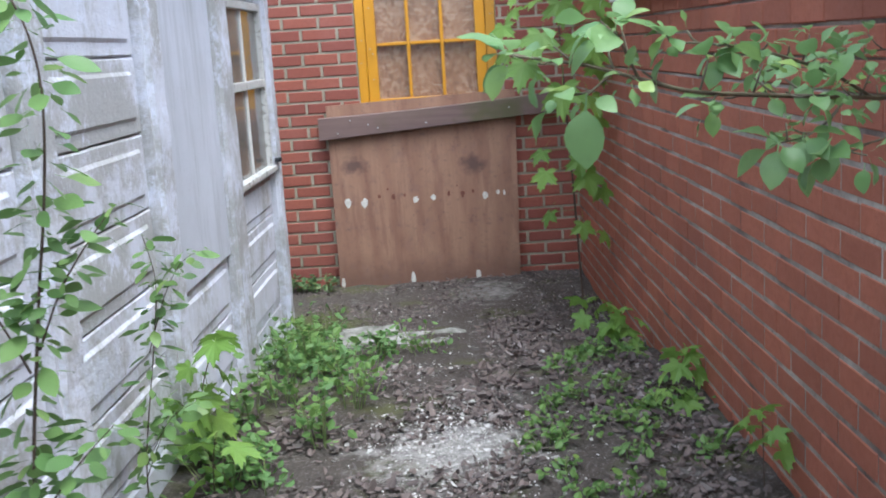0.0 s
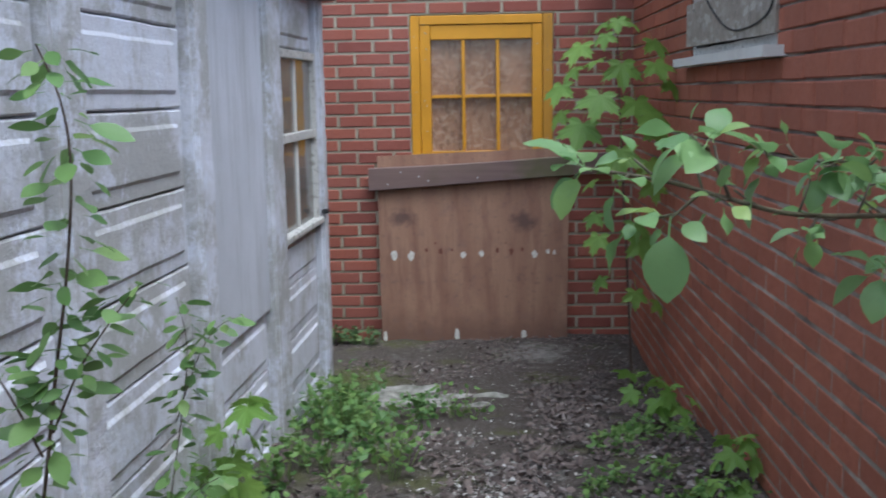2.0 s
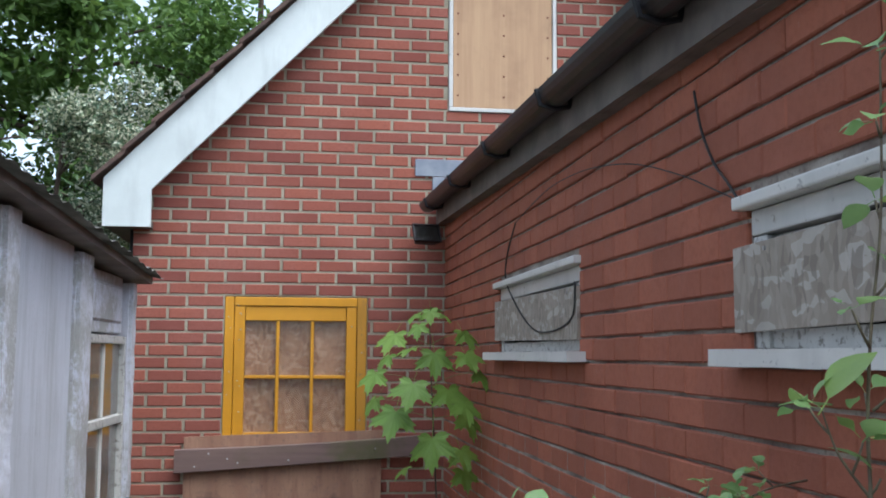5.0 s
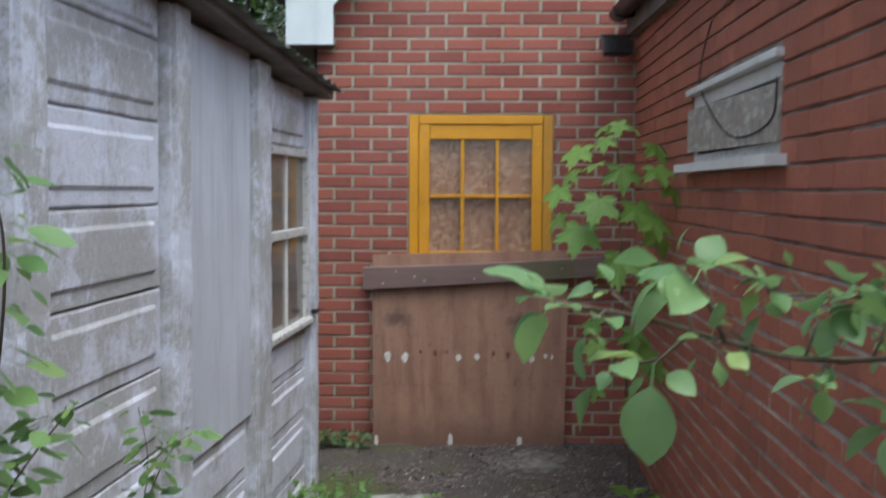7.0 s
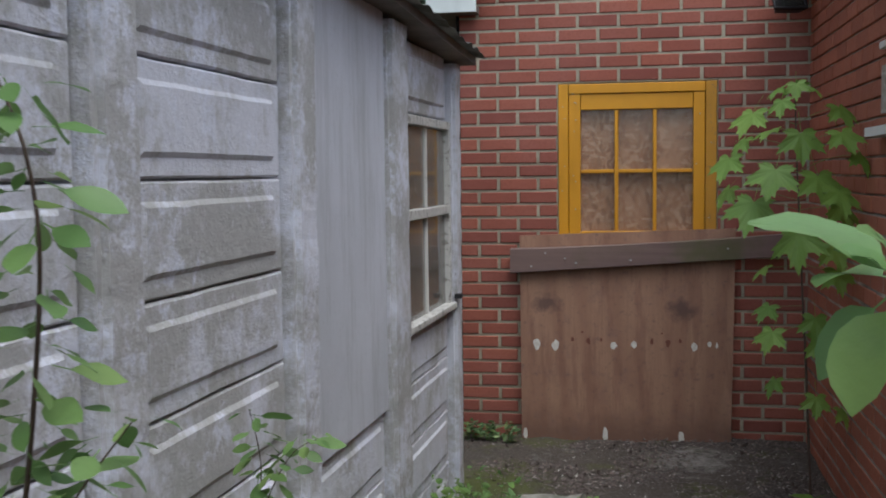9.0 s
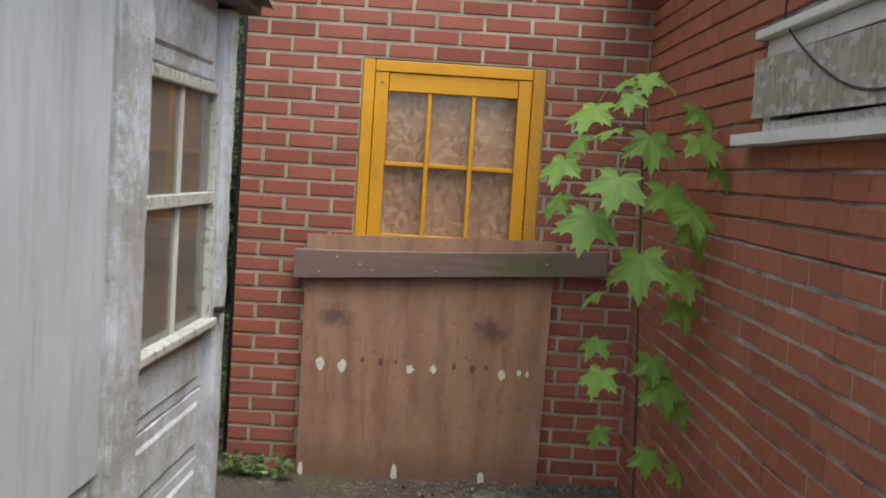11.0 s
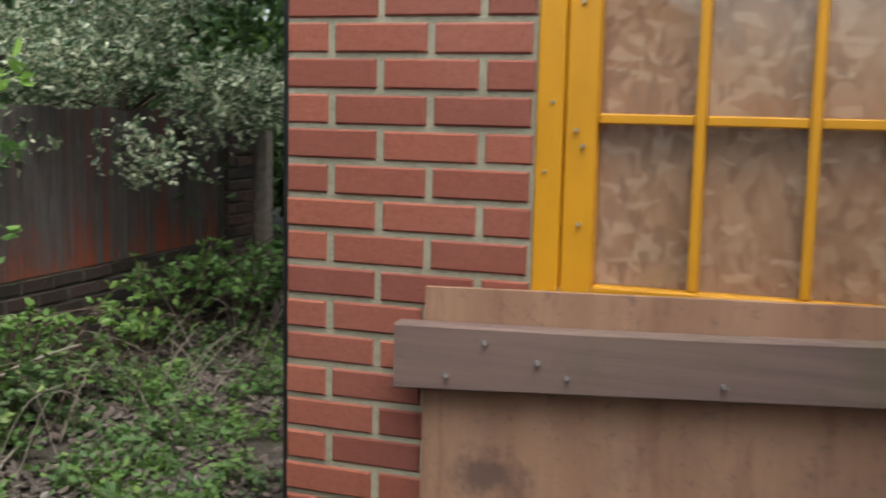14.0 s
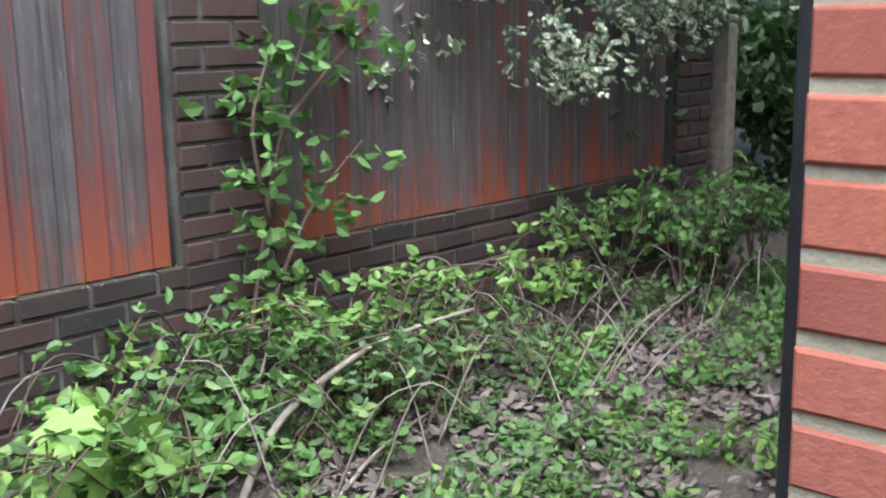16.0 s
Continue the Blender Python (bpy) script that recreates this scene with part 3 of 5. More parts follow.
for side in (-1, 1):
    bm = bmesh.new()
    rng = random.Random(3)
    rows = 15
    for k in range(rows):
        s0, s1 = k / rows, (k + 1.12) / rows
        x0, z0 = -1.12 + s0 * 2.505, 2.66 + s0 * 2.555
        x1, z1 = -1.12 + s1 * 2.505, 2.64 + s1 * 2.555
        for j in range(24):
            ya, yb = BY - 0.05 + j * 0.27, BY - 0.05 + j * 0.27 + 0.265
            lift = rng.uniform(0, 0.008)
            pts = [(x0, ya, z0 + lift), (x0, yb, z0 + lift), (x1, yb, z1), (x1, ya, z1)]
            vs = [bm.verts.new((CENTRE + side * (CENTRE - x) * -1 if side > 0 else x, y, z + d)) for d in (0.0, 0.03) for x, y, z in pts]
            if side > 0:
                for v in vs:
                    v.co.x = 2 * CENTRE - (v.co.x if v.co.x < CENTRE else 2 * CENTRE - v.co.x)
            for q in ((0, 1, 2, 3), (7, 6, 5, 4), (0, 4, 5, 1), (1, 5, 6, 2), (2, 6, 7, 3), (3, 7, 4, 0)):
                bm.faces.new([vs[i] for i in q])
    bmesh.ops.recalc_face_normals(bm, faces=bm.faces[:])
    tagged(part("tiles", bm, ROOF_TILE, roof), kind="stuff")

# ---------- side building ----------
ms = pose(SIDE, 0, 0, 0, 0, -90)
R1, R2 = (2.53, 3.92), (-0.2, 1.2)
WZ0, WZ1 = 1.655, 1.96
wall_side = slab_wall("wall_side", ms, [(-FRONT, 4.0, -0.2, 1.332, 0.002), (-FRONT, 4.0, 1.332, WZ0), (-FRONT, -R1[1], WZ0, WZ1), (-R1[0], -R2[1], WZ0, WZ1), (-R2[0], 4.0, WZ0, WZ1), (-FRONT, 4.0, WZ1, 2.5)], MORTAR_SIDE, "orange-red brick side wall with weathered joints", 0.011)
side_holes = [(-R1[1], -R1[0], WZ0, WZ1), (-R2[1], -R2[0], WZ0, WZ1)]
side_bricks = courses(-FRONT, 4.0, -0.1, 2.47, 1.107, -FRONT - 0.1, side_holes, gap=0.0045, bed=0.0042)
boxed("wall_side_end", SIDE + 0.24, 5.0, -4.0, -3.8, -0.2, 2.5, BRICK_SIDE)
tagged(bpy.data.objects["wall_side_end"], "orange-red brick end wall", "wall", kind="structure")


def fall(y):
    return 2.335 + 0.028 * y


side_roof = thing("side_roof", "dark roof of the side building with timber fascia", "roof")
bm = bmesh.new()
vs = [bm.verts.new(c) for c in ((0.94, -4, fall(-4) + 0.11), (0.94, 5.74, fall(5.74) + 0.11), (4.6, 5.74, fall(5.74) + 1.5), (4.6, -4, fall(-4) + 1.5))]
bm.faces.new(vs)
bmesh.ops.solidify(bm, geom=bm.faces[:], thickness=0.03)
part("tiles", bm, ROOF_TILE, side_roof)
for name, x0, x1, z0, z1, mat in (("fascia", 0.955, 0.975, -0.03, 0.1, FASCIA), ("soffit", 0.977, 1.06, -0.03, -0.012, FASCIA)):
    bm = bmesh.new()
    vs = [bm.verts.new((x, y, fall(y) + z)) for y in (-4.0, 5.735) for x, z in ((x0, z0), (x1, z0), (x1, z1), (x0, z1))]
    for q in ((3, 2, 1, 0), (4, 5, 6, 7), (0, 1, 5, 4), (1, 2, 6, 5), (2, 3, 7, 6), (3, 0, 4, 7)):
        bm.faces.new([vs[i] for i in q])
    part(name, bm, mat, side_roof)


def half_gutter():
    g = thing("gutter", "black plastic half-round gutter with brackets", "gutter")
    bm = bmesh.new()
    ring = [(math.cos(a), math.sin(a)) for a in [math.pi + math.pi * k / 10 for k in range(11)]]
    rows = []
    for y in (-4.0, 0.5, 3.0, 5.7):
        rows.append([bm.verts.new((0.898 + r * c, y, fall(y) + 0.1 + r * s)) for r in (0.056, 0.052) for c, s in (ring if r == 0.056 else ring[::-1])])
    for a, b in zip(rows, rows[1:]):
        for k in range(len(a)):
            j = (k + 1) % len(a)
            bm.faces.new((a[k], a[j], b[j], b[k]))
    bm.faces.new(rows[-1])
    bm.faces.new(rows[0][::-1])
    bmesh.ops.recalc_face_normals(bm, faces=bm.faces[:])
    part("channel", bm, BLACK_PLASTIC, g, smooth=False)
    for y in (-0.6, 0.4, 1.4, 2.4, 3.4, 4.4, 5.4):
        bm = bmesh.new()
        tube(bm, [(0.955, y, fall(y) + 0.09), (0.945, y, fall(y) + 0.045), (0.898, y, fall(y) + 0.036), (0.85, y, fall(y) + 0.05), (0.838, y, fall(y) + 0.1)], 0.009, 0.009, 5)
        part("bracket", bm, BLACK_PLASTIC, g)


half_gutter()

# lead flashing stepped into the gable wall
lead = thing("lead_flashing", "grey lead flashing dressed into the gable brickwork", "flashing")
boxed("sheet", 0.82, 1.16, FRONT - 0.012, FRONT - 0.001, 2.775, 2.885, LEAD, lead, bevel=0.003)
boxed("sheet", 0.93, 1.3, FRONT - 0.014, FRONT - 0.001, 2.66, 2.772, LEAD, lead, bevel=0.003)

# floodlight under the gutter
def floodlight():
    f = thing("floodlight", "black rectangular floodlight fixed in the wall corner", "lamp", 0.865, 5.56, 2.375)
    m = pose(0, 0, 0, 62, 0, 12)
    bm = bmesh.new()
    vs = box(bm, -0.085, 0.085, -0.06, 0.06, -0.03, 0.03, 0.01)
    for v in bm.verts:
        if v.co.z < 0:
            v.co.x *= 0.8
            v.co.y *= 0.8
    bmesh.ops.transform(bm, verts=bm.verts[:], matrix=m)
    part("housing", bm, BLACK_PLASTIC, f)
    bm = bmesh.new()
    for a in ((-0.088, 0.088, -0.063, -0.052), (-0.088, 0.088, 0.052, 0.063), (-0.088, -0.076, -0.052, 0.052), (0.076, 0.088, -0.052, 0.052)):
        box(bm, *a, 0.03, 0.042, 0.002)
    bmesh.ops.transform(bm, verts=bm.verts[:], matrix=m)
    part("bezel", bm, BLACK_PLASTIC, f)
    bm = bmesh.new()
    box(bm, -0.075, 0.075, -0.051, 0.051, 0.031, 0.034)
    bmesh.ops.transform(bm, verts=bm.verts[:], matrix=m)
    part("lens", bm, GLASS, f)
    bm = bmesh.new()
    tube(bm, [(0.0, 0.0, 0.02), (0.04, 0.08, 0.05), (0.06, 0.19, 0.06)], 0.014, 0.014, 6)
    part("bracket", bm, BLACK_PLASTIC, f)


floodlight()


def side_window(name, y0, y1, tilt):
    w = tagged(new(name), "high side window boarded with grey strand board, flaking white frame", "window", kind="structure")
    x = SIDE
    boxed("window_sill", x - 0.065, x + 0.09, y0 - 0.08, y1 + 0.07, WZ0 - 0.024, WZ0 + 0.01, WHITE_SILL, w, cuts=9, rough=0.003)
    boxed("head_drip", x - 0.028, x + 0.02, y0 - 0.03, y1 + 0.02, WZ1 - 0.008, WZ1 + 0.02, WHITE_SILL, w, bevel=0.005)
    boxed("window_frame", x + 0.006, x + 0.07, y0 + 0.004, y1 - 0.004, WZ1 - 0.062, WZ1 - 0.01, WHITE, w)
    boxed("inner_frame", x + 0.03, x + 0.07, y0 + 0.066, y1 - 0.066, WZ1 - 0.1, WZ1 - 0.064, WHITE_OLD, w)
    boxed("window_frame", x + 0.016, x + 0.07, y0 + 0.066, y1 - 0.066, WZ0 + 0.012, WZ0 + 0.05, WHITE_OLD, w, "rotten lower rail", cuts=7, rough=0.006)
    for a in (y0 + 0.004, y1 - 0.064):
        boxed("window_frame", x + 0.01, x + 0.072, a, a + 0.06, WZ0 + 0.012, WZ1 - 0.064, WHITE_OLD, w)
    # added sheet whose dark colour stands for the shaded inside
    boxed("backing", x + 0.09, x + 0.1, y0, y1, WZ0, WZ1, DARK, w, bevel=0)
    bm = bmesh.new()
    box(bm, x - 0.01, x + 0.004, y0 - 0.01, y1 + 0.055, WZ0 + 0.055, WZ1 - 0.072, 0.0015)
    mid = Vector((x, (y0 + y1) / 2, (WZ0 + WZ1) / 2))
    bmesh.ops.transform(bm, verts=bm.verts[:], matrix=Matrix.Translation(mid) @ Matrix.Rotation(radians(tilt), 4, "X") @ Matrix.Translation(-mid))
    part("board", bm, OSB_GREY, w, "grey weathered strand board")
    for yy in (y0 + 0.12, (y0 + y1) / 2, y1 - 0.1):
        boxed("screw", x - 0.013, x - 0.0095, yy - 0.004, yy + 0.004, WZ1 - 0.1, WZ1 - 0.092, STEEL, w, bevel=0)


side_window("window_2", *R1, 0.6)
side_window("window_3", *R2, -0.8)


def cable(label, pts, r=0.0035):
    bm = bmesh.new()
    tube(bm, bend(pts, 6), r, r, 5)
    tagged(part("cable", bm, CABLE, smooth=True), label, "cable")


XC = SIDE - 0.014
cable("thin black cable looping over the boarded window", [(XC, 3.49, 2.206), (XC, 3.66, 2.092), (XC, 3.70, 1.985), (XC, 3.49, 1.865), (XC, 3.22, 1.768), (XC, 2.99, 1.737), (XC, 2.70, 1.750), (XC, 2.55, 1.793), (XC, 2.53, 1.894)])
cable("thin black cable sagging along the side wall", [(XC, 3.49, 2.206), (XC, 2.96, 2.256), (XC, 2.56, 2.253), (XC, 2.21, 2.222), (XC, 1.87, 2.167), (XC, 1.54, 2.082), (XC, 1.34, 2.017), (XC, 1.21, 1.974)], 0.002)
cable("thin black cable hanging from the eave", [(XC, 1.45, 2.266), (XC, 1.41, 2.167), (XC, 1.34, 2.078), (XC, 1.27, 2.024), (XC, 1.21, 1.974)])

# thin black strip on the house corner, built as a tube with added collars
bm = bmesh.new()
tube(bm, [(-0.907, FRONT + 0.03, z) for z in (0.02, 0.8, 1.6, 2.05, 2.4)], 0.011, 0.011, 12)
pipe = thing("corner_strip", "thin black strip on the house corner", "pipe")
part("pipe", bm, BLACK_PLASTIC, pipe, smooth=True)
for z in (0.35, 1.95):
    bm = bmesh.new()
    tube(bm, [(-0.907, FRONT + 0.03, z), (-0.907, FRONT + 0.03, z + 0.045)], 0.0135, 0.0135, 12)
    part("collar", bm, BLACK_PLASTIC, pipe)


# ---------- yellow window ----------
def yellow_window():
    w = tagged(new("window_1"), "yellow painted six-pane wooden window boarded from behind", "window", kind="structure")
    f = FRONT
    boxed("window_frame", -0.337, -0.282, f - 0.004, f + 0.05, 1.1, 2.0, YELLOW, w)
    boxed("window_frame", 0.468, 0.527, f - 0.004, f + 0.05, 1.1, 2.0, YELLOW_OLD, w, "faded mossy yellow jamb")
    boxed("window_frame", -0.28, 0.466, f - 0.002, f + 0.05, 1.945, 1.999, YELLOW, w)
    sash = boxed("sash", -0.279, -0.215, f + 0.002, f + 0.05, 1.09, 1.943, YELLOW, w)
    boxed("stile", 0.402, 0.464, f + 0.002, f + 0.05, 1.09, 1.943, YELLOW, sash)
    boxed("rail", -0.213, 0.4, f + 0.007, f + 0.05, 1.855, 1.942, YELLOW, sash)
    boxed("rail", -0.213, 0.4, f + 0.0025, f + 0.05, 1.09, 1.178, YELLOW, sash)
    for x in (-0.016, 0.194):
        boxed("glazing_bar", x - 0.01, x + 0.01, f + 0.01, f + 0.045, 1.18, 1.853, YELLOW, sash, bevel=0.003)
    for a, b in ((-0.213, -0.028), (-0.004, 0.182), (0.206, 0.4)):
        boxed("glazing_bar", a, b, f + 0.012, f + 0.045, 1.503, 1.523, YELLOW, sash, bevel=0.003)
        for z0, z1 in ((1.18, 1.501), (1.525, 1.853)):
            boxed("pane", a, b, f + 0.03, f + 0.033, z0, z1, GLASS, sash, bevel=0).visible_shadow = False
    boxed("board", -0.337, 0.527, f + 0.052, f + 0.064, 1.1, 2.0, OSB_WARM, w, "tan strand board behind the glass", bevel=0.001)
    rng = random.Random(5)
    for k in range(16):
        x = rng.choice((-0.31, -0.25, 0.43, 0.495)) + rng.uniform(-0.012, 0.012)
        z = rng.uniform(1.25, 1.97)
        bm = bmesh.new()
        tube(bm, [(x, f + 0.005, z), (x + 0.001, f - 0.008, z)], 0.0045, 0.0035, 7)
        part("screw", bm, STEEL, w)


yellow_window()


def upper_window():
    w = tagged(new("window_4"), "upper gable window boarded with pale plywood in a white frame", "window", kind="structure")
    f, x0, x1, z0, z1 = FRONT, 1.03, 1.74, 3.2, 4.35
    for a in ((x0 + 0.002, x0 + 0.028, z0 + 0.03, z1 - 0.03), (x1 - 0.028, x1 - 0.002, z0 + 0.03, z1 - 0.03), (x0 + 0.002, x1 - 0.002, z0 + 0.002, z0 + 0.028), (x0 + 0.002, x1 - 0.002, z1 - 0.028, z1 - 0.002)):
        boxed("window_frame", a[0], a[1], f - 0.012, f + 0.06, a[2], a[3], WHITE, w)
    boxed("board", x0 + 0.03, x1 - 0.03, f + 0.0, f + 0.014, z0 + 0.03, z1 - 0.03, PLY_PALE, w, "pale plywood board with rows of screws")
    for k in range(8):
        for x in (x0 + 0.36, x0 + 0.06, x1 - 0.06):
            boxed("screw", x - 0.006, x + 0.006, f - 0.003, f - 0.0005, z0 + 0.1 + k * 0.135, z0 + 0.112 + k * 0.135, SCAR, w, bevel=0)


upper_window()
# unseen closing sheet, coloured dark to stand for the unlit room
rev = boxed("wall_reveal", -0.34, 0.53, FRONT + 0.12, FRONT + 0.14, 1.1, 2.005, DARK, bevel=0)
tagged(rev, "unseen dark sheet standing for the unlit room behind the window", "wall", kind="structure")


# ---------- plywood sheet and beam ----------
def blotch(x, z, rx, rz, seed, y):
    rng = random.Random(seed)
    n = 11
    bm = bmesh.new()
    out = [(x + rx * rng.uniform(0.65, 1.1) * math.cos(k * math.tau / n), z + rz * rng.uniform(0.65, 1.1) * math.sin(k * math.tau / n)) for k in range(n)]
    a = [bm.verts.new((p, y(q) - 0.0012, q)) for p, q in out]
    b = [bm.verts.new((p, y(q) + 0.001, q)) for p, q in out]
    bm.faces.new(a)
    for k in range(n):
        j = (k + 1) % n
        bm.faces.new((a[j], a[k], b[k], b[j]))
    bmesh.ops.recalc_face_normals(bm, faces=bm.faces[:])
    return bm


def ply_y(z):
    return 5.668 + 0.056 * z / 1.17


def plywood_sheet():
    p = thing("plywood_sheet", "brown weathered plywood sheet leaning on the brick wall", "board")
    bm = bmesh.new()
    n = 12
    rows = []
    for k in range(n + 1):
        t = k / n
        xl, xr = -0.545 - 0.012 * t, 0.607 + 0.022 * t
        zl, zr = -0.03 + (1.155 + 0.03) * t, -0.03 + (1.193 + 0.03) * t
        rows.append([bm.verts.new((xl + (xr - xl) * s, ply_y(z) + d, z)) for d in (0.0, 0.018) for s in (0, 0.25, 0.5, 0.75, 1) for z in [zl + (zr - zl) * s]])
    for a, b in zip(rows, rows[1:]):
        loop = [0, 1, 2, 3, 4, 9, 8, 7, 6, 5]
        for i in range(10):
            j = (i + 1) % 10
            bm.faces.new((a[loop[i]], a[loop[j]], b[loop[j]], b[loop[i]]))
    for r in (rows[0], rows[-1]):
        for i in range(4):
            bm.faces.new((r[i], r[i + 1], r[i + 6], r[i + 5]))
    bmesh.ops.recalc_face_normals(bm, faces=bm.faces[:])
    part("sheet", bm, PLY, p)
    for i, (x, z, rx, rz) in enumerate(((-0.46, 0.545, 0.022, 0.034), (-0.353, 0.538, 0.024, 0.034), (-0.03, 0.54, 0.02, 0.024), (0.082, 0.548, 0.018, 0.022), (0.41, 0.54, 0.022, 0.026), (0.49, 0.555, 0.012, 0.016), (0.53, 0.55, 0.008, 0.018), (-0.078, 0.04, 0.018, 0.05), (0.34, 0.035, 0.02, 0.045), (-0.525, 0.035, 0.014, 0.04))):
        part("filler_patch", blotch(x, z, rx, rz, i, ply_y), FILLER, p, "crumbly white filler patch")
    for i, (x, z, rx, rz) in enumerate(((-0.26, 0.572, 0.012, 0.016), (-0.17, 0.563, 0.013, 0.022), (-0.1, 0.572, 0.008, 0.013), (0.18, 0.566, 0.012, 0.02), (0.268, 0.56, 0.015, 0.026), (0.333, 0.572, 0.01, 0.016), (-0.205, 0.615, 0.007, 0.007), (0.233, 0.612, 0.006, 0.006))):
        part("torn_patch", blotch(x, z, rx, rz, 40 + i, ply_y), SCAR, p, "dark torn veneer patch")


plywood_sheet()


def beam():
    b = thing("timber_beam", "weathered grey-brown timber plank nailed across the plywood", "plank")
    bm = bmesh.new()
    n = 16
    rows = []
    for k in range(n + 1):
        t = k / n
        x = -0.606 + 1.476 * t
        lo, hi = 0.944 + 0.097 * t, 1.084 + 0.082 * t - 0.012 * math.sin(t * 3)
        j = 0.0015 * math.sin(k * 2.3)
        y0 = 5.672
        rows.append([bm.verts.new(c) for c in ((x, y0 + 0.004, lo + j), (x, y0, lo + 0.004), (x, y0, hi - 0.005), (x, y0 + 0.005, hi + j), (x, y0 + 0.043, hi), (x, y0 + 0.043, lo))])
    for a, c in zip(rows, rows[1:]):
        for i in range(6):
            q = (i + 1) % 6
            bm.faces.new((a[i], a[q], c[q], c[i]))
    bm.faces.new(rows[0][::-1])
    bm.faces.new(rows[-1])
    bmesh.ops.recalc_face_normals(bm, faces=bm.faces[:])
    part("plank", bm, BEAM, b)
    for x, z in ((-0.49, 0.985), (-0.3, 1.03), (-0.24, 1.005), (0.06, 1.02), (0.58, 1.085), (-0.41, 1.06)):
        bm = bmesh.new()
        tube(bm, [(x, 5.675, z), (x + 0.004, 5.662, z + 0.001)], 0.0035, 0.0055, 7)
        part("nail", bm, STEEL, b, "bent bright nail")


beam()


# ---------- precast concrete garage ----------
def garage():
    g = thing("garage", "white painted precast concrete garage with flaking panels", "garage", -0.735, 2.0, 0.0, -2.0)
    GB = 0.0

    def eave(y):
        return 1.986 + 0.049 * (2.32 - y)

    def panel(y0, y1, z0, z1, mat, proud=0.007):
        bm = bmesh.new()
        t = -0.03
        e, s = 0.05, 0.011
        hi, lo = z1 - (z1 - z0) * 0.2, z0 + (z1 - z0) * 0.2
        y1 -= 0.007
        base = [bm.verts.new((t, y, z)) for y, z in ((y0, z0), (y1, z0), (y1, z1), (y0, z1))]
        foot = [bm.verts.new((t, y, z)) for y, z in ((y0 + e, lo - s * 0.5), (y1 - e, lo - s * 0.5), (y1 - e, hi + s * 0.5), (y0 + e, hi + s * 0.5))]
        top = [bm.verts.new((t + proud, y, z)) for y, z in ((y0 + e + 0.01, lo + s * 0.5), (y1 - e - 0.01, lo + s * 0.5), (y1 - e - 0.01, hi - s * 0.5), (y0 + e + 0.01, hi - s * 0.5))]
        back = [bm.verts.new((t - 0.05, y, z)) for y, z in ((y0, z0), (y1, z0), (y1, z1), (y0, z1))]
        for i in range(4):
            j = (i + 1) % 4
            bm.faces.new((base[i], base[j], foot[j], foot[i]))
            bm.faces.new((foot[i], foot[j], top[j], top[i]))
            bm.faces.new((back[i], back[j], base[j], base[i]))
        bm.faces.new(top)
        bm.faces.new(back[::-1])
        bmesh.ops.recalc_face_normals(bm, faces=bm.faces[:])
        bmesh.ops.bevel(bm, geom=[e2 for e2 in bm.edges if len(e2.link_faces) == 2 and all(v in base for v in e2.verts)], offset=0.005, segments=1, affect="EDGES")
        bmesh.ops.subdivide_edges(bm, edges=[e2 for e2 in bm.edges if e2.calc_length() > 0.3], cuts=14)
        for v in bm.verts:
            v.co += noise.noise_vector(v.co * 9 + Vector((z0 * 3, 0, 0))) * 0.0022
        part("panel", bm, mat, g)

    def post(y0, y1, z1=2.0, mat=CONCRETE_WORN, proud=0.012):
        bm = bmesh.new()
        box(bm, -0.09, proud, y0, y1, GB - 0.1, eave(y1) - 0.02, 0)
        bmesh.ops.bevel(bm, geom=[e for e in bm.edges if abs(e.verts[0].co.z - e.verts[1].co.z) > 1], offset=0.016, segments=2, affect="EDGES")
        bmesh.ops.subdivide_edges(bm, edges=[e for e in bm.edges if e.calc_length() > 1], cuts=60)
        for v in bm.verts:
            v.co += noise.noise_vector(v.co * 14) * 0.0045
        part("post", bm, mat, g)

    pitch = 0.2255
    joints = [1.732 - pitch * k for k in range(9)]
    for y0, y1 in ((-3.3, -2.49), (-2.38, -1.58), (-1.47, -0.712), (-0.558, 0.203)):
        panel(y0, y1, 1.736, 1.955, CONCRETE_WORN)
        panel(y0, y1, 1.96, eave(y1) - 0.012, CONCRETE_PAINT, 0.006)
        for k, z in enumerate(joints[:-1]):
            panel(y0, y1, z - pitch + 0.004, z - 0.001, CONCRETE_PAINT if (k + int(y0 * 3)) % 2 else CONCRETE_WORN)
    for y0, y1 in ((-3.45, -3.305), (-2.485, -2.385), (-1.575, -1.475), (-0.707, -0.563), (0.208, 0.36), (1.11, 1.33)):
        post(y0, y1)
    # flat sheet over two low panels
    boxed("sheet", -0.05, -0.014, 0.365, 1.105, 0.735, 2.04, SHEET, g, "flat sheet with streaked white paint", bevel=0.004)
    panel(0.365, 1.105, 0.512, 0.73, CONCRETE_PAINT)
    panel(0.365, 1.105, 0.29, 0.508, CONCRETE_PAINT)
    panel(0.365, 1.105, -0.05, 0.286, CONCRETE_PAINT)
    # bay with the window
    panel(1.335, 2.12, 1.735, 1.99, CONCRETE_WORN, 0.01)
    for a, b in ((0.745, 0.955), (0.52, 0.741), (0.295, 0.516), (-0.05, 0.291)):
        panel(1.335, 2.12, a, b, CONCRETE_PAINT)
    post(2.125, 2.24, 1.98, CONCRETE_PAINT)
    win = new("window")
    win.parent = g
    win["label"] = "flaking white four-pane side window"
    y0, y1, z0, z1 = 1.345, 2.115, 0.965, 1.725
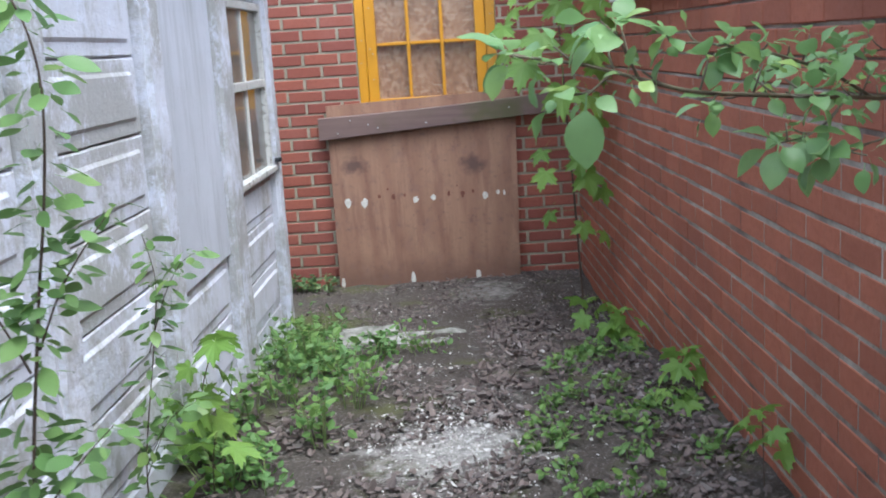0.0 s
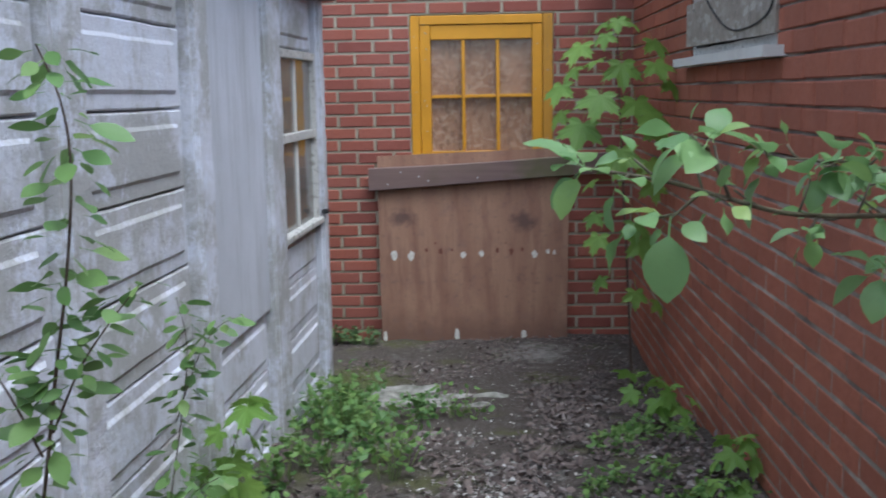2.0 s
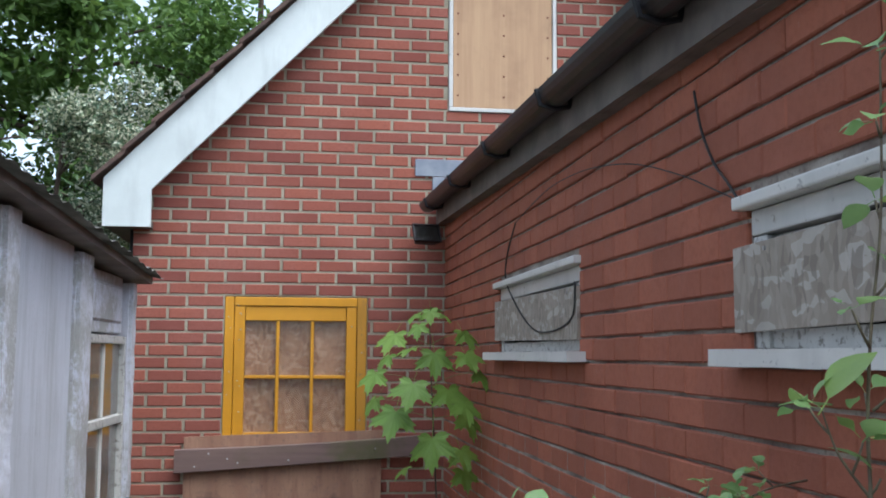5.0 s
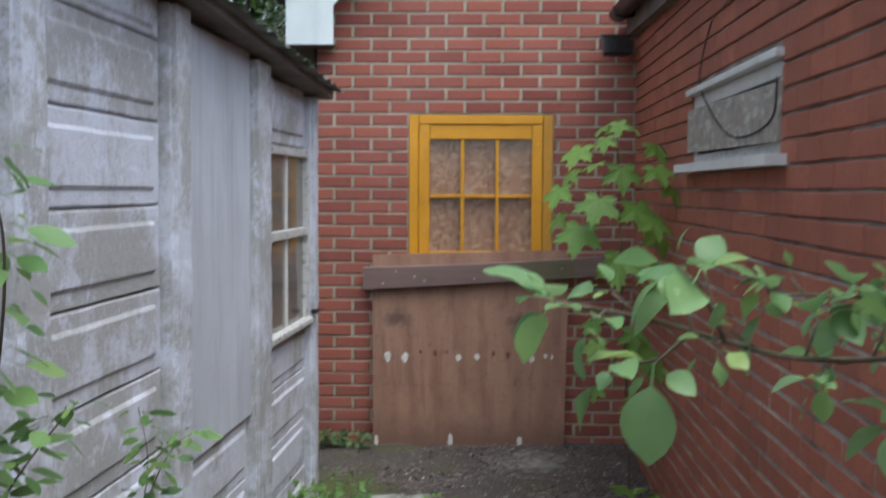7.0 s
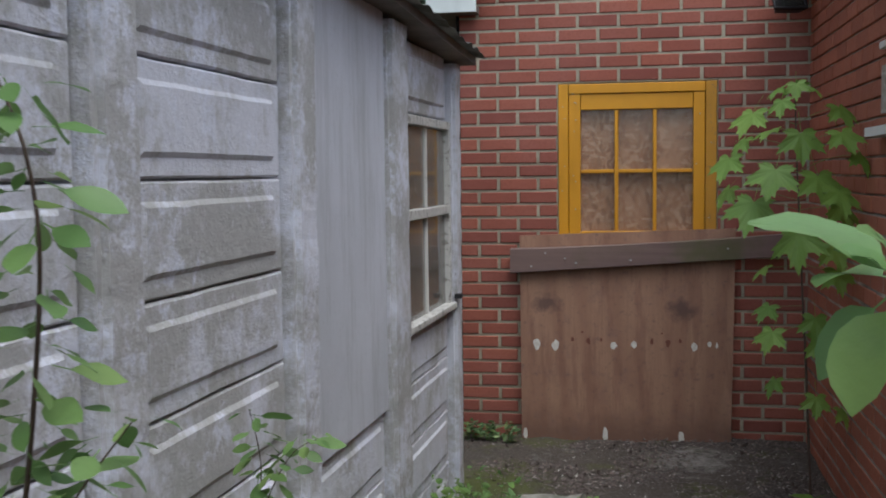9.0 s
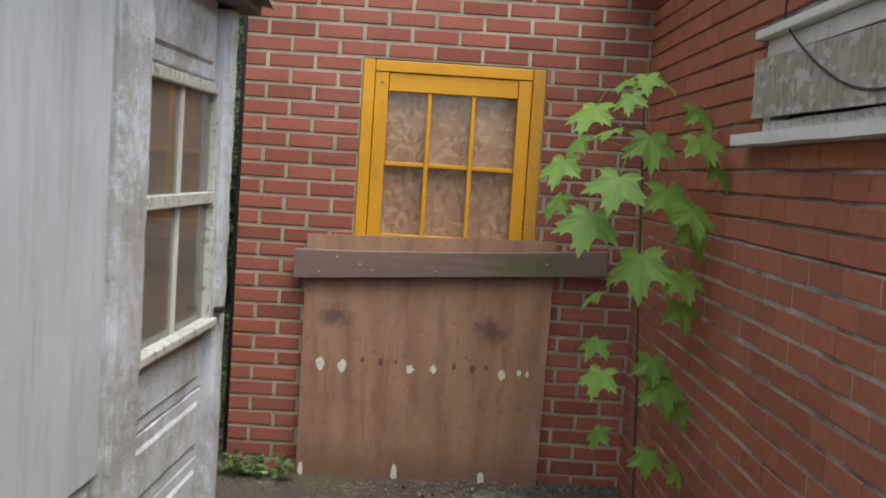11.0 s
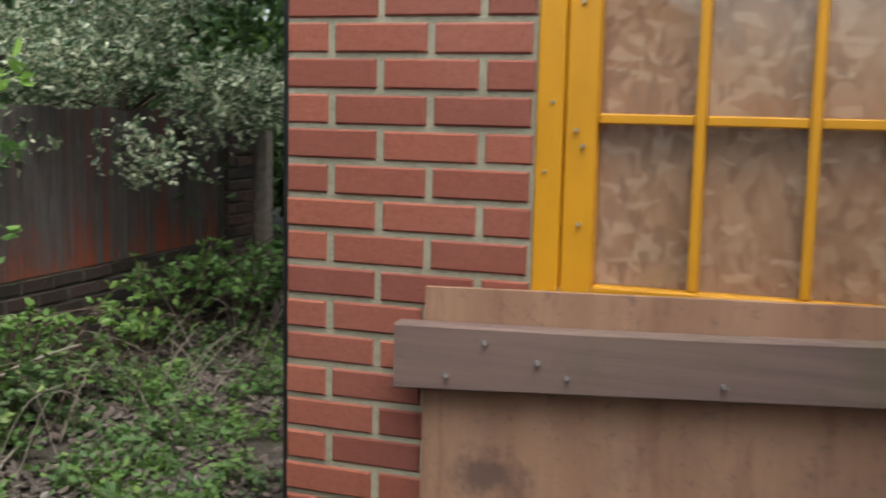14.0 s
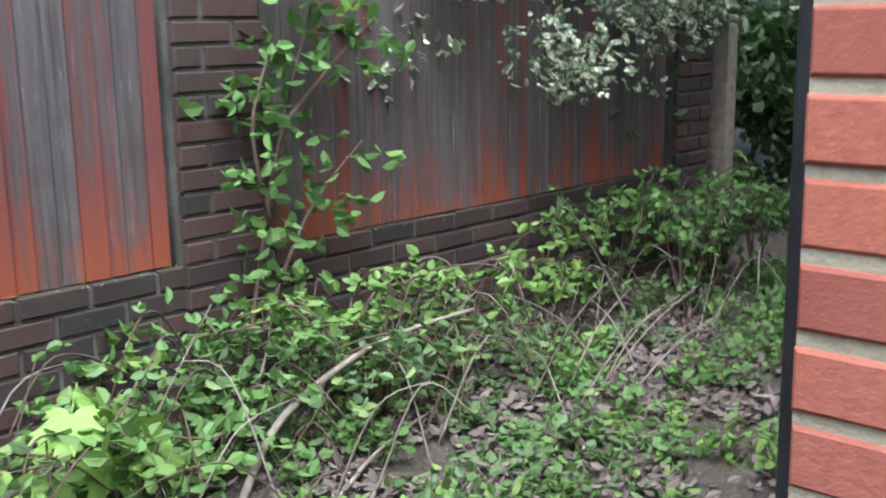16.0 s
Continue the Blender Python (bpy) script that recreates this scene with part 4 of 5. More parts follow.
    for n2, a in (("frame", (y0, y0 + 0.03, z0, z1)), ("frame", (y1 - 0.03, y1, z0, z1)), ("frame", (y0 + 0.031, y1 - 0.031, z1 - 0.035, z1)), ("frame", (y0 + 0.031, y1 - 0.031, 1.345, 1.382)), ("sill", (y0 - 0.01, y1 + 0.02, z0 - 0.02, z0 + 0.006)), ("mullion", ((y0 + y1) / 2 - 0.007, (y0 + y1) / 2 + 0.007, 1.383, z1 - 0.036)), ("mullion", ((y0 + y1) / 2 - 0.007, (y0 + y1) / 2 + 0.007, z0 + 0.007, 1.344))):
        x1 = 0.01 if n2 == "sill" else (-0.02 if n2 == "mullion" else -0.008)
        boxed(n2, -0.05, x1, *a, WHITE_OLD if n2 != "mullion" else WHITE, win, bevel=0.004, rough=0.001)
    for a, b in ((y0 + 0.031, (y0 + y1) / 2 - 0.008), ((y0 + y1) / 2 + 0.008, y1 - 0.031)):
        for c, d in ((z0 + 0.007, 1.344), (1.383, z1 - 0.036)):
            boxed("pane", -0.033, -0.03, a, b, c, d, GLASS_DUSTY, win, bevel=0).visible_shadow = False
    boxed("hook", 0.0, 0.03, y1 + 0.005, y1 + 0.045, 0.985, 1.005, BLACK_PLASTIC, g, "rusty stay bracket", bevel=0.003)
    # rear and end walls
    boxed("end_wall", -2.5, -0.1, 2.13, 2.235, -0.1, 1.99, CONCRETE_WORN, g, bevel=0.005)
    boxed("end_wall", -2.5, -0.1, -3.45, -3.35, -0.1, 1.99, CONCRETE_WORN, g, bevel=0.005)
    boxed("rear_wall", -2.6, -2.52, -3.45, 2.235, -0.1, 2.5, CONCRETE_WORN, g, bevel=0.005)
    # corrugated roof with a ragged overhang
    bm = bmesh.new()
    ny, nx = 190, 5
    grid = []
    for j in range(ny + 1):
        y = -3.6 + 5.98 * j / ny
        row = []
        for i in range(nx + 1):
            x = 0.115 - 2.8 * i / nx
            ragged = 0.012 * noise.noise(Vector((y * 6, 0, 1))) if i == 0 else 0
            row.append(bm.verts.new((x + ragged, y, eave(y) + 0.02 + 0.2 * (0.115 - x) + 0.007 * math.sin(y * math.tau / 0.146) + 0.008 * noise.noise(Vector((y * 3, x, 4))))))
        grid.append(row)
    for j in range(ny):
        for i in range(nx):
            bm.faces.new((grid[j][i], grid[j + 1][i], grid[j + 1][i + 1], grid[j][i + 1]))
    bmesh.ops.solidify(bm, geom=bm.faces[:], thickness=0.012)
    part("roof", bm, ROOF_SHEET, g, "dark mossy corrugated roof sheets")
    bm = bmesh.new()
    vs = [bm.verts.new((x, y, eave(y) + z)) for y in (-3.5, 2.3) for x, z in ((-0.1, -0.012), (0.07, -0.012), (0.07, 0.02), (-0.1, 0.035))]
    for q in ((3, 2, 1, 0), (4, 5, 6, 7), (0, 1, 5, 4), (1, 2, 6, 5), (2, 3, 7, 6), (3, 0, 4, 7)):
        bm.faces.new([vs[i] for i in q])
    bmesh.ops.recalc_face_normals(bm, faces=bm.faces[:])
    part("fascia", bm, FASCIA, g)


garage()
# concrete sill slab in the alley floor
for x0, x1, y0, y1, a in ((-0.64, 0.08, 4.0, 4.26, -6), (-0.5, -0.2, 4.28, 4.42, -3)):
    s = boxed("concrete_slab", x0, x1, y0, y1, -0.06, 0.052, CONCRETE, rough=0.03, cuts=11, m=pose(0, 0.05, 0, 0, 0, a * 0.3))
    tagged(s, "broken pale concrete strip sunk in the soil", "concrete slab")


# ---------- plants ----------
def quad_mesh(name, verts, faces, material):
    me = bpy.data.meshes.new(name)
    me.from_pydata([tuple(v) for v in verts], [], faces)
    me.materials.append(material)
    me.shade_smooth()
    return me


def stalked(v, f, length, half=0.0009):
    k = len(v)
    return v + [(-length, -half, 0.1 * length), (-length, half, 0.1 * length), (length * 0.15, half, 0), (length * 0.15, -half, 0)], f + [(k, k + 3, k + 2, k + 1)]


def oval_shape(length, width, fold, droop, wave=0.0):
    """An oval leaf from its stalk along x, folded on its midrib."""
    v, f = [], []
    n = 6
    for i in range(n + 1):
        t = i / n
        h = width / 2 * (math.sin(math.pi * t ** 1.0) ** 0.75 if 0 < t < 1 else 0.02)
        z = -droop * t * t * length
        wv = wave * math.sin(t * 9)
        v += [(t * length, -h, z + fold * h + wv), (t * length, 0, z), (t * length, h, z + fold * h - wv)]
    for i in range(n):
        a = i * 3
        f += [(a, a + 3, a + 4, a + 1), (a + 1, a + 4, a + 5, a + 2)]
    return stalked(v, f, length * 0.3)


def maple_shape(size, droop):
    """A broad five-lobed leaf with pointed teeth."""
    tips = [(-1.95, 0.56), (-0.95, 0.9), (0.0, 1.0), (0.95, 0.9), (1.95, 0.56)]
    out = [(-2.6, 0.2), (-2.35, 0.36)]
    for i, (a, r) in enumerate(tips):
        out += [(a - 0.28, r * 0.68), (a - 0.23, r * 0.86), (a - 0.13, r * 0.77), (a - 0.06, r * 0.88), (a, r), (a + 0.06, r * 0.88), (a + 0.13, r * 0.77), (a + 0.23, r * 0.86), (a + 0.28, r * 0.68)]
        if i < 4:
            b = tips[i + 1]
            out.append(((a + b[0]) / 2, 0.56 if 0 < i < 3 else 0.42))
    out += [(2.35, 0.36), (2.6, 0.2)]
    v = [(0.0, 0.0, 0.0)]
    for a, r in out:
        x, y = r * math.cos(a) * size * 0.66 + 0.02 * size, r * math.sin(a) * size * 0.66
        rib = min(abs(a - t[0]) for t in tips)
        v.append((x, y, -droop * (max(0, x) ** 2 + 1.3 * y * y) / size + 0.12 * size * min(rib, 0.4) * r))
    f = [(0, k, k + 1) for k in range(1, len(v) - 1)]
    return stalked(v, f, size * 0.5, 0.0012)


def oval_set(name, material, length, width, n=4):
    rng = random.Random(len(name))
    return [quad_mesh("leaf", *oval_shape(length * k, width * k, rng.uniform(0.05, 0.3), rng.uniform(0.0, 0.45), rng.uniform(0, 0.002)), material) for k in (1.0, 0.86, 0.7, 1.12)[:n]]


def maple_set(material, size):
    return [quad_mesh("leaf", *maple_shape(size * k, d), material) for k, d in ((1.0, 0.25), (0.85, 0.45), (0.65, 0.35), (1.15, 0.5))]


APPLE = oval_set("apple", LEAF_APPLE, 0.046, 0.034)
SAPLING = oval_set("sapling", LEAF_SAPLING, 0.058, 0.029)
MAPLE = maple_set(LEAF_MAPLE, 0.15)
MAPLE_BIG = maple_set(LEAF_MAPLE, 0.25)
MAPLE_LIME = maple_set(LEAF_LIME, 0.17)


def set_leaf(parent, meshes, rng, at, heading, pitch, roll, scale=1.0):
    ob = new("leaf", rng.choice(meshes))
    ob.parent = parent
    ob.matrix_basis = Matrix.Translation(at) @ Euler((roll, pitch, heading), "XYZ").to_matrix().to_4x4() @ Matrix.Diagonal((scale, scale, scale, 1))
    return ob


def woody(name, label, category, stems, meshes, seed, gap, whorl, radius, stalk=0.012, bark=TWIG, start=0.0, droop=(0.0, 0.6), size=(0.7, 1.1), tip=1, lean=0.9):
    """A thing with stems, each with leaves along it."""
    rng = random.Random(seed)
    plant = thing(name, label, category)
    for pts, r in stems:
        line = bend(pts, 8)
        bm = bmesh.new()
        tube(bm, line, radius * r, radius * r * 0.35, 6)
        total = sum((b - a).length for a, b in zip(line, line[1:]))
        done, nxt, turn = 0.0, start * total, rng.uniform(0, 6)
        for a, b in zip(line, line[1:]):
            seg = (b - a).length
            while nxt <= done + seg:
                p = a.lerp(b, (nxt - done) / seg)
                for k in range(whorl):
                    turn += 2.399
                    pitch = rng.uniform(*droop)
                    out = Vector((math.cos(turn), math.sin(turn), 0.25))
                    q = p + out * stalk * rng.uniform(0.6, 1.4)
                    set_leaf(plant, meshes, rng, q, turn + rng.uniform(-0.4, 0.4), pitch, rng.uniform(-1, 1) * lean, rng.uniform(*size))
                nxt += gap * rng.uniform(0.6, 1.4)
            done += seg
        for k in range(tip):
            set_leaf(plant, meshes, rng, line[-1], turn + k * 2.4, rng.uniform(-0.9, 0.3), rng.uniform(-0.5, 0.5), size[0] * 0.8)
        part("stem", bm, bark, plant, smooth=True)
    return plant


def spurred(name, label, stems, seed, gap, radius, big=1.0):
    """A fruit-tree branch: short spurs along each stem, each with a rosette of leaves."""
    rng = random.Random(seed)
    plant = thing(name, label, "branch")

    def rosette(at, away, count, scale):
        a = rng.uniform(0, math.tau)
        side = away.cross(Vector((0.2, 0.3, 1))).normalized()
        top = side.cross(away)
        for k in range(count):
            a += 2.399
            w = rng.uniform(0.5, 1.15)
            d = (away * rng.uniform(0.3, 0.9) + (side * math.cos(a) + top * math.sin(a)) * w).normalized()
            d.z -= rng.uniform(0.0, 0.45)
            q = at + d * 0.012 * rng.uniform(0.6, 1.5)
            set_leaf(plant, APPLE, rng, q, math.atan2(d.y, d.x), math.asin(max(-1, min(1, -d.z / d.length))), rng.uniform(-0.7, 0.7), scale * rng.choice((0.5, 0.7, 0.85, 1.0, 1.1)))

    for pts, r, start, leafy in stems:
        line = bend(pts, 8)
        bm = bmesh.new()
        tube(bm, line, radius * r, radius * r * 0.4, 6)
        total = sum((b - a).length for a, b in zip(line, line[1:]))
        done, nxt, turn = 0.0, start * total, rng.uniform(0, 6)
        for a, b in zip(line, line[1:]):
            seg = (b - a).length
            while nxt <= done + seg:
                p = a.lerp(b, (nxt - done) / seg)
                turn += 2.2
                along = (b - a).normalized()
                away = (along * 0.5 + Vector((0.6 * math.cos(turn), 0.5 * math.sin(turn), rng.uniform(-0.3, 0.9)))).normalized()
                tip = p + away * rng.uniform(0.012, 0.045)
                tube(bm, [p, p.lerp(tip, 0.5) + Vector((0, 0, -0.002)), tip], 0.0016, 0.0012, 5)
                rosette(tip, away, rng.randint(3, leafy), big * rng.uniform(0.6, 0.95))
                nxt += gap * rng.uniform(0.6, 1.4)
            done += seg
        rosette(line[-1], (line[-1] - line[-3]).normalized(), leafy, big * 1.15)
        part("stem", bm, SPUR, plant, smooth=True)
    return plant


# overhanging fruit-tree branch by the side wall
spurred("apple_branch", "green leafy branch reaching in from the side wall", [
    ([(0.98, 0.85, 1.35), (0.75, 0.55, 1.375), (0.51, 0.28, 1.405), (0.4, 0.18, 1.42), (0.33, 0.13, 1.44), (0.27, 0.12, 1.458), (0.195, 0.11, 1.472)], 1.0, 0.2, 6),
    ([(0.75, 0.55, 1.375), (0.64, 0.42, 1.42), (0.52, 0.3, 1.455), (0.43, 0.2, 1.47), (0.37, 0.15, 1.475)], 0.7, 0.25, 5),
    ([(1.0, 0.95, 1.43), (0.86, 0.8, 1.435), (0.713, 0.637, 1.425), (0.6, 0.5, 1.44)], 0.6, 0.3, 5),
    ([(0.33, 0.13, 1.44), (0.315, 0.11, 1.465), (0.3, 0.095, 1.492)], 0.5, 0.3, 5),
    ([(0.3, 0.12, 1.447), (0.28, 0.1, 1.435), (0.268, 0.085, 1.428)], 0.5, 0.8, 4),
    ([(0.68, 0.46, 1.385), (0.6, 0.36, 1.35), (0.53, 0.29, 1.345)], 0.5, 0.35, 5),
    ([(0.78, 0.5, 1.33), (0.68, 0.4, 1.325), (0.6, 0.33, 1.33)], 0.5, 0.3, 5)], 11, 0.04, 0.004, 0.88)
spurred("apple_branch", "upright leafy shoot beside the side wall", [
    ([(0.82, -0.1, 0.2), (0.7, -0.02, 1.0), (0.620, 0.03, 1.385), (0.615, 0.05, 1.545), (0.620, 0.05, 1.665), (0.635, 0.05, 1.785), (0.640, 0.05, 1.945)], 0.8, 0.66, 4),
    ([(0.620, 0.05, 1.60), (0.665, 0.03, 1.64), (0.725, 0.03, 1.66)], 0.5, 0.3, 4), ([(0.615, 0.05, 1.52), (0.585, 0.05, 1.56), (0.57, 0.05, 1.6)], 0.5, 0.3, 4)], 12, 0.06, 0.0035)
# saplings along the garage
woody("sapling", "slender green sapling with oval leaves beside the garage", "sapling", [
    ([(-0.63, 0.78, 0.2), (-0.630, 0.76, 0.700), (-0.580, 0.75, 1.050), (-0.525, 0.71, 1.280), (-0.500, 0.69, 1.440), (-0.505, 0.68, 1.540), (-0.535, 0.68, 1.620)], 1.0),
    ([(-0.580, 0.75, 1.020), (-0.530, 0.74, 1.120), (-0.480, 0.73, 1.190), (-0.420, 0.72, 1.260)], 0.6),
    ([(-0.600, 0.75, 0.980), (-0.650, 0.74, 1.100), (-0.700, 0.72, 1.180)], 0.6),
    ([(-0.630, 0.76, 0.700), (-0.550, 0.76, 0.800), (-0.470, 0.75, 0.880)], 0.5), ([(-0.630, 0.76, 0.620), (-0.690, 0.72, 0.740), (-0.740, 0.7, 0.800)], 0.5)], SAPLING, 21, 0.023, 3, 0.0042, stalk=0.026, start=0.22, droop=(-0.15, 0.6), lean=0.9, size=(0.55, 1.2))
woody("sapling", "thin leafy sapling standing against the garage panels", "sapling", [
    ([(-0.69, 1.62, 0.2), (-0.680, 1.6, 0.470), (-0.630, 1.6, 0.770), (-0.605, 1.6, 0.950), (-0.625, 1.6, 1.070)], 0.8),
    ([(-0.640, 1.6, 0.770), (-0.580, 1.58, 0.920), (-0.530, 1.57, 1.000), (-0.480, 1.56, 1.030)], 0.5),
    ([(-0.680, 1.6, 0.470), (-0.600, 1.56, 0.600), (-0.520, 1.52, 0.660)], 0.5), ([(-0.690, 1.6, 0.420), (-0.640, 1.64, 0.540), (-0.580, 1.66, 0.620)], 0.5)], SAPLING, 22, 0.025, 3, 0.0032, stalk=0.022, start=0.2, droop=(-0.15, 0.6), lean=0.9, size=(0.5, 1.1))
woody("maple_seedling", "young maple seedling with broad leaves by the garage", "seedling", [
    ([(-0.66, 2.2, 0.15), (-0.67, 2.18, 0.4), (-0.62, 2.15, 0.58), (-0.55, 2.12, 0.66)], 0.7), ([(-0.67, 2.18, 0.38), (-0.72, 2.1, 0.48)], 0.5), ([(-0.6, 1.95, 0.2), (-0.58, 1.9, 0.36), (-0.55, 1.85, 0.46)], 0.6)], MAPLE, 23, 0.09, 2, 0.004, stalk=0.05, start=0.3, size=(0.8, 1.2), droop=(0.1, 0.8))


def maple_sapling():
    """A thin stem with pairs of long-stalked leaves in tiers."""
    m = thing("maple_sapling", "young maple sapling with bright lobed leaves in the wall corner", "sapling")
    rg = random.Random(8)
    line = bend([(0.85, 4.5, 0.0), (0.83, 4.48, 0.37), (0.81, 4.45, 0.72), (0.795, 4.45, 0.97), (0.782, 4.45, 1.25), (0.768, 4.45, 1.5), (0.76, 4.45, 1.7), (0.755, 4.45, 1.87)], 6)
    bm = bmesh.new()
    tube(bm, line, 0.0065, 0.0025, 7)
    part("stem", bm, TWIG, m, smooth=True)

    def leaf_at(z, turn, reach, rise, size, dip):
        """One leaf on its stalk: node height, heading in degrees, reach, rise, width and dip."""
        base = min(line, key=lambda p: abs(p.z - z))
        a = radians(turn)
        out = Vector((math.cos(a), math.sin(a), 0))
        reach *= 1.45
        end = base + out * reach + Vector((0, 0, rise))
        st = bmesh.new()
        tube(st, bend([base, base + out * reach * 0.5 + Vector((0, 0, rise * 0.75)), end], 4), 0.0018, 0.0012, 5)
        part("leaf_stalk", st, GREEN_STEM, m)
        a = math.atan2(0.7 * out.y - 0.55, 0.7 * out.x)
        set_leaf(m, MAPLE_BIG[:2], rg, end, a + rg.uniform(-0.25, 0.25), dip, rg.uniform(-0.25, 0.25), size / 0.19)

    for tier in ((1.87, -90, 0.02, 0.0, 0.1, 0.9), (1.87, 80, 0.03, 0.01, 0.09, 0.3), (1.84, 200, 0.05, 0.0, 0.09, 0.6), (1.84, -20, 0.05, 0.0, 0.09, 0.5),
                 (1.7, 195, 0.13, 0.05, 0.16, 0.75), (1.7, -48, 0.15, 0.06, 0.16, 0.7), (1.66, 120, 0.1, 0.02, 0.15, 0.2), (1.66, -85, 0.06, -0.01, 0.19, 0.95),
                 (1.5, 190, 0.2, 0.06, 0.15, 0.85), (1.5, -52, 0.22, 0.07, 0.15, 0.75), (1.48, -120, 0.16, 0.05, 0.18, 0.85), (1.46, -60, 0.09, 0.02, 0.18, 0.9),
                 (1.32, 215, 0.17, 0.04, 0.19, 0.9), (1.32, -40, 0.13, 0.02, 0.17, 0.9), (1.25, -100, 0.12, 0.0, 0.23, 1.0), (1.22, -58, 0.14, -0.01, 0.16, 0.8), (1.12, -45, 0.12, -0.02, 0.15, 1.0), (1.12, 170, 0.1, -0.02, 0.1, 0.6), (1.6, 150, 0.16, 0.04, 0.14, 0.7), (1.6, -62, 0.2, 0.05, 0.14, 0.7), (1.4, 165, 0.2, 0.05, 0.15, 0.8), (1.38, -66, 0.2, 0.04, 0.15, 0.8), (1.76, 240, 0.1, 0.03, 0.12, 0.8)):
        leaf_at(*tier)
    for tier in ((0.93, 190, 0.1, 0.0, 0.13, 0.6), (0.9, -70, 0.07, 0.0, 0.15, 0.95), (0.84, 215, 0.12, -0.02, 0.13, 0.9), (0.8, -60, 0.08, 0.0, 0.16, 1.0), (0.72, -20, 0.1, 0.0, 0.13, 0.9),
                 (0.6, 200, 0.1, 0.0, 0.12, 0.8), (0.58, -80, 0.08, 0.0, 0.13, 1.0), (0.5, -30, 0.1, 0.0, 0.12, 0.9)):
        leaf_at(*tier)


maple_sapling()
woody("maple_seedling", "small maple seedling on the soil at the wall foot", "seedling", [
    ([(0.82, 3.6, 0.08), (0.79, 3.54, 0.24), (0.75, 3.48, 0.37)], 0.7), ([(0.88, 3.55, 0.08), (0.87, 3.5, 0.24), (0.88, 3.46, 0.33)], 0.7), ([(0.9, 3.4, 0.1), (0.91, 3.33, 0.2)], 0.6)], MAPLE, 32, 0.05, 2, 0.004, stalk=0.06, start=0.55, size=(0.7, 1.0), droop=(0.2, 0.8), tip=2)
woody("maple_seedling", "small maple seedling close to the brick wall", "seedling", [
    ([(0.93, 2.62, 0.2), (0.93, 2.6, 0.33), (0.94, 2.58, 0.4)], 0.7), ([(0.9, 2.5, 0.2), (0.88, 2.45, 0.3)], 0.6)], MAPLE, 33, 0.04, 2, 0.0035, stalk=0.045, start=0.5, size=(0.7, 1.0), droop=(0.0, 0.6))
woody("maple_seedling", "tiny maple seedling at the foot of the brick wall", "seedling", [([(0.95, 1.72, 0.24), (0.94, 1.7, 0.42), (0.93, 1.68, 0.48)], 0.6)], MAPLE, 34, 0.04, 2, 0.003, stalk=0.04, start=0.5, size=(0.6, 0.9), droop=(0.0, 0.6))


class Cloud:
    """Many small leaves gathered into one mesh."""

    def __init__(self, seed):
        self.rng = np.random.default_rng(seed)
        self.v, self.f, self.n = [], [], 0

    def add(self, centres, size, flat=0.0, wide=0.55):
        n = len(centres)
        if not n:
            return
        g = self.rng
        d = g.normal(size=(n, 3))
        d[:, 2] *= 1 - flat
        d /= np.linalg.norm(d, axis=1)[:, None]
        u = np.cross(d, g.normal(size=(n, 3)) * (1 - flat) + np.array([0, 0, 1.0 if flat else 0.3]))
        u /= np.linalg.norm(u, axis=1)[:, None] + 1e-9
        w = np.cross(d, u)
        s = size * g.uniform(0.6, 1.25, (n, 1))
        c = np.asarray(centres)
        q = np.stack([c, c + d * s * 0.3 + u * s * wide * 0.46 + w * s * 0.1, c + d * s * 0.7 + u * s * wide * 0.4 + w * s * 0.06, c + d * s - w * s * 0.06, c + d * s * 0.7 - u * s * wide * 0.4 + w * s * 0.06, c + d * s * 0.3 - u * s * wide * 0.46 + w * s * 0.1], 1)
        self.v.append(q.reshape(-1, 3))
        k = self.n + 6 * np.arange(n)[:, None]
        self.f += [k + [0, 1, 2, 3], k + [0, 3, 4, 5]]
        self.n += 6 * n

    def ball(self, c, r, n, size, shell=0.35, flat=0.0):
        g = self.rng
        p = g.normal(size=(n, 3))
        p /= np.linalg.norm(p, axis=1)[:, None]
        p *= (shell + (1 - shell) * g.uniform(0, 1, (n, 1)) ** 0.6)
        self.add(np.asarray(c) + p * np.asarray(r), size, flat)

    def mesh(self, name, material, parent=None, label=""):
        me = bpy.data.meshes.new(name)
        v, f = np.concatenate(self.v), np.concatenate(self.f)
        me.from_pydata(v.tolist(), [], f.tolist())
        return link(name, me, material, parent, label)


def weed(name, label, category, at, spread_r, height, n, size, material, seed, stems=5):
    rng = random.Random(seed)
    x, y = at
    w = thing(name, label, category)
    c = Cloud(seed)
    bm = bmesh.new()
    for k in range(stems):
        a, r = rng.uniform(0, math.tau), spread_r * rng.uniform(0.2, 1)
        x1, y1 = x + r * math.cos(a), y + r * math.sin(a)
        x0, y0 = x + 0.4 * r * math.cos(a), y + 0.4 * r * math.sin(a)
        z0 = ground_z(x0, y0) - 0.01
        top = Vector((x1, y1, z0 + height * rng.uniform(0.5, 1)))
        line = bend([(x0, y0, z0), ((x0 + x1) / 2, (y0 + y1) / 2, z0 + 0.6 * (top.z - z0)), top], 5)
        tube(bm, line, 0.0025, 0.0012, 4)
        m = n // stems
        pts = [line[min(len(line) - 1, int(rng.uniform(0.25, 1) * len(line)))] + Vector((rng.gauss(0, 0.02), rng.gauss(0, 0.02), rng.gauss(0, 0.012))) for _ in range(m)]
        c.add([tuple(p) for p in pts], size, 0.55, 0.7)
    tagged(part("stem", bm, GREEN_STEM, w), kind="stuff")
    tagged(c.mesh("foliage", material, w), kind="stuff")
    return w


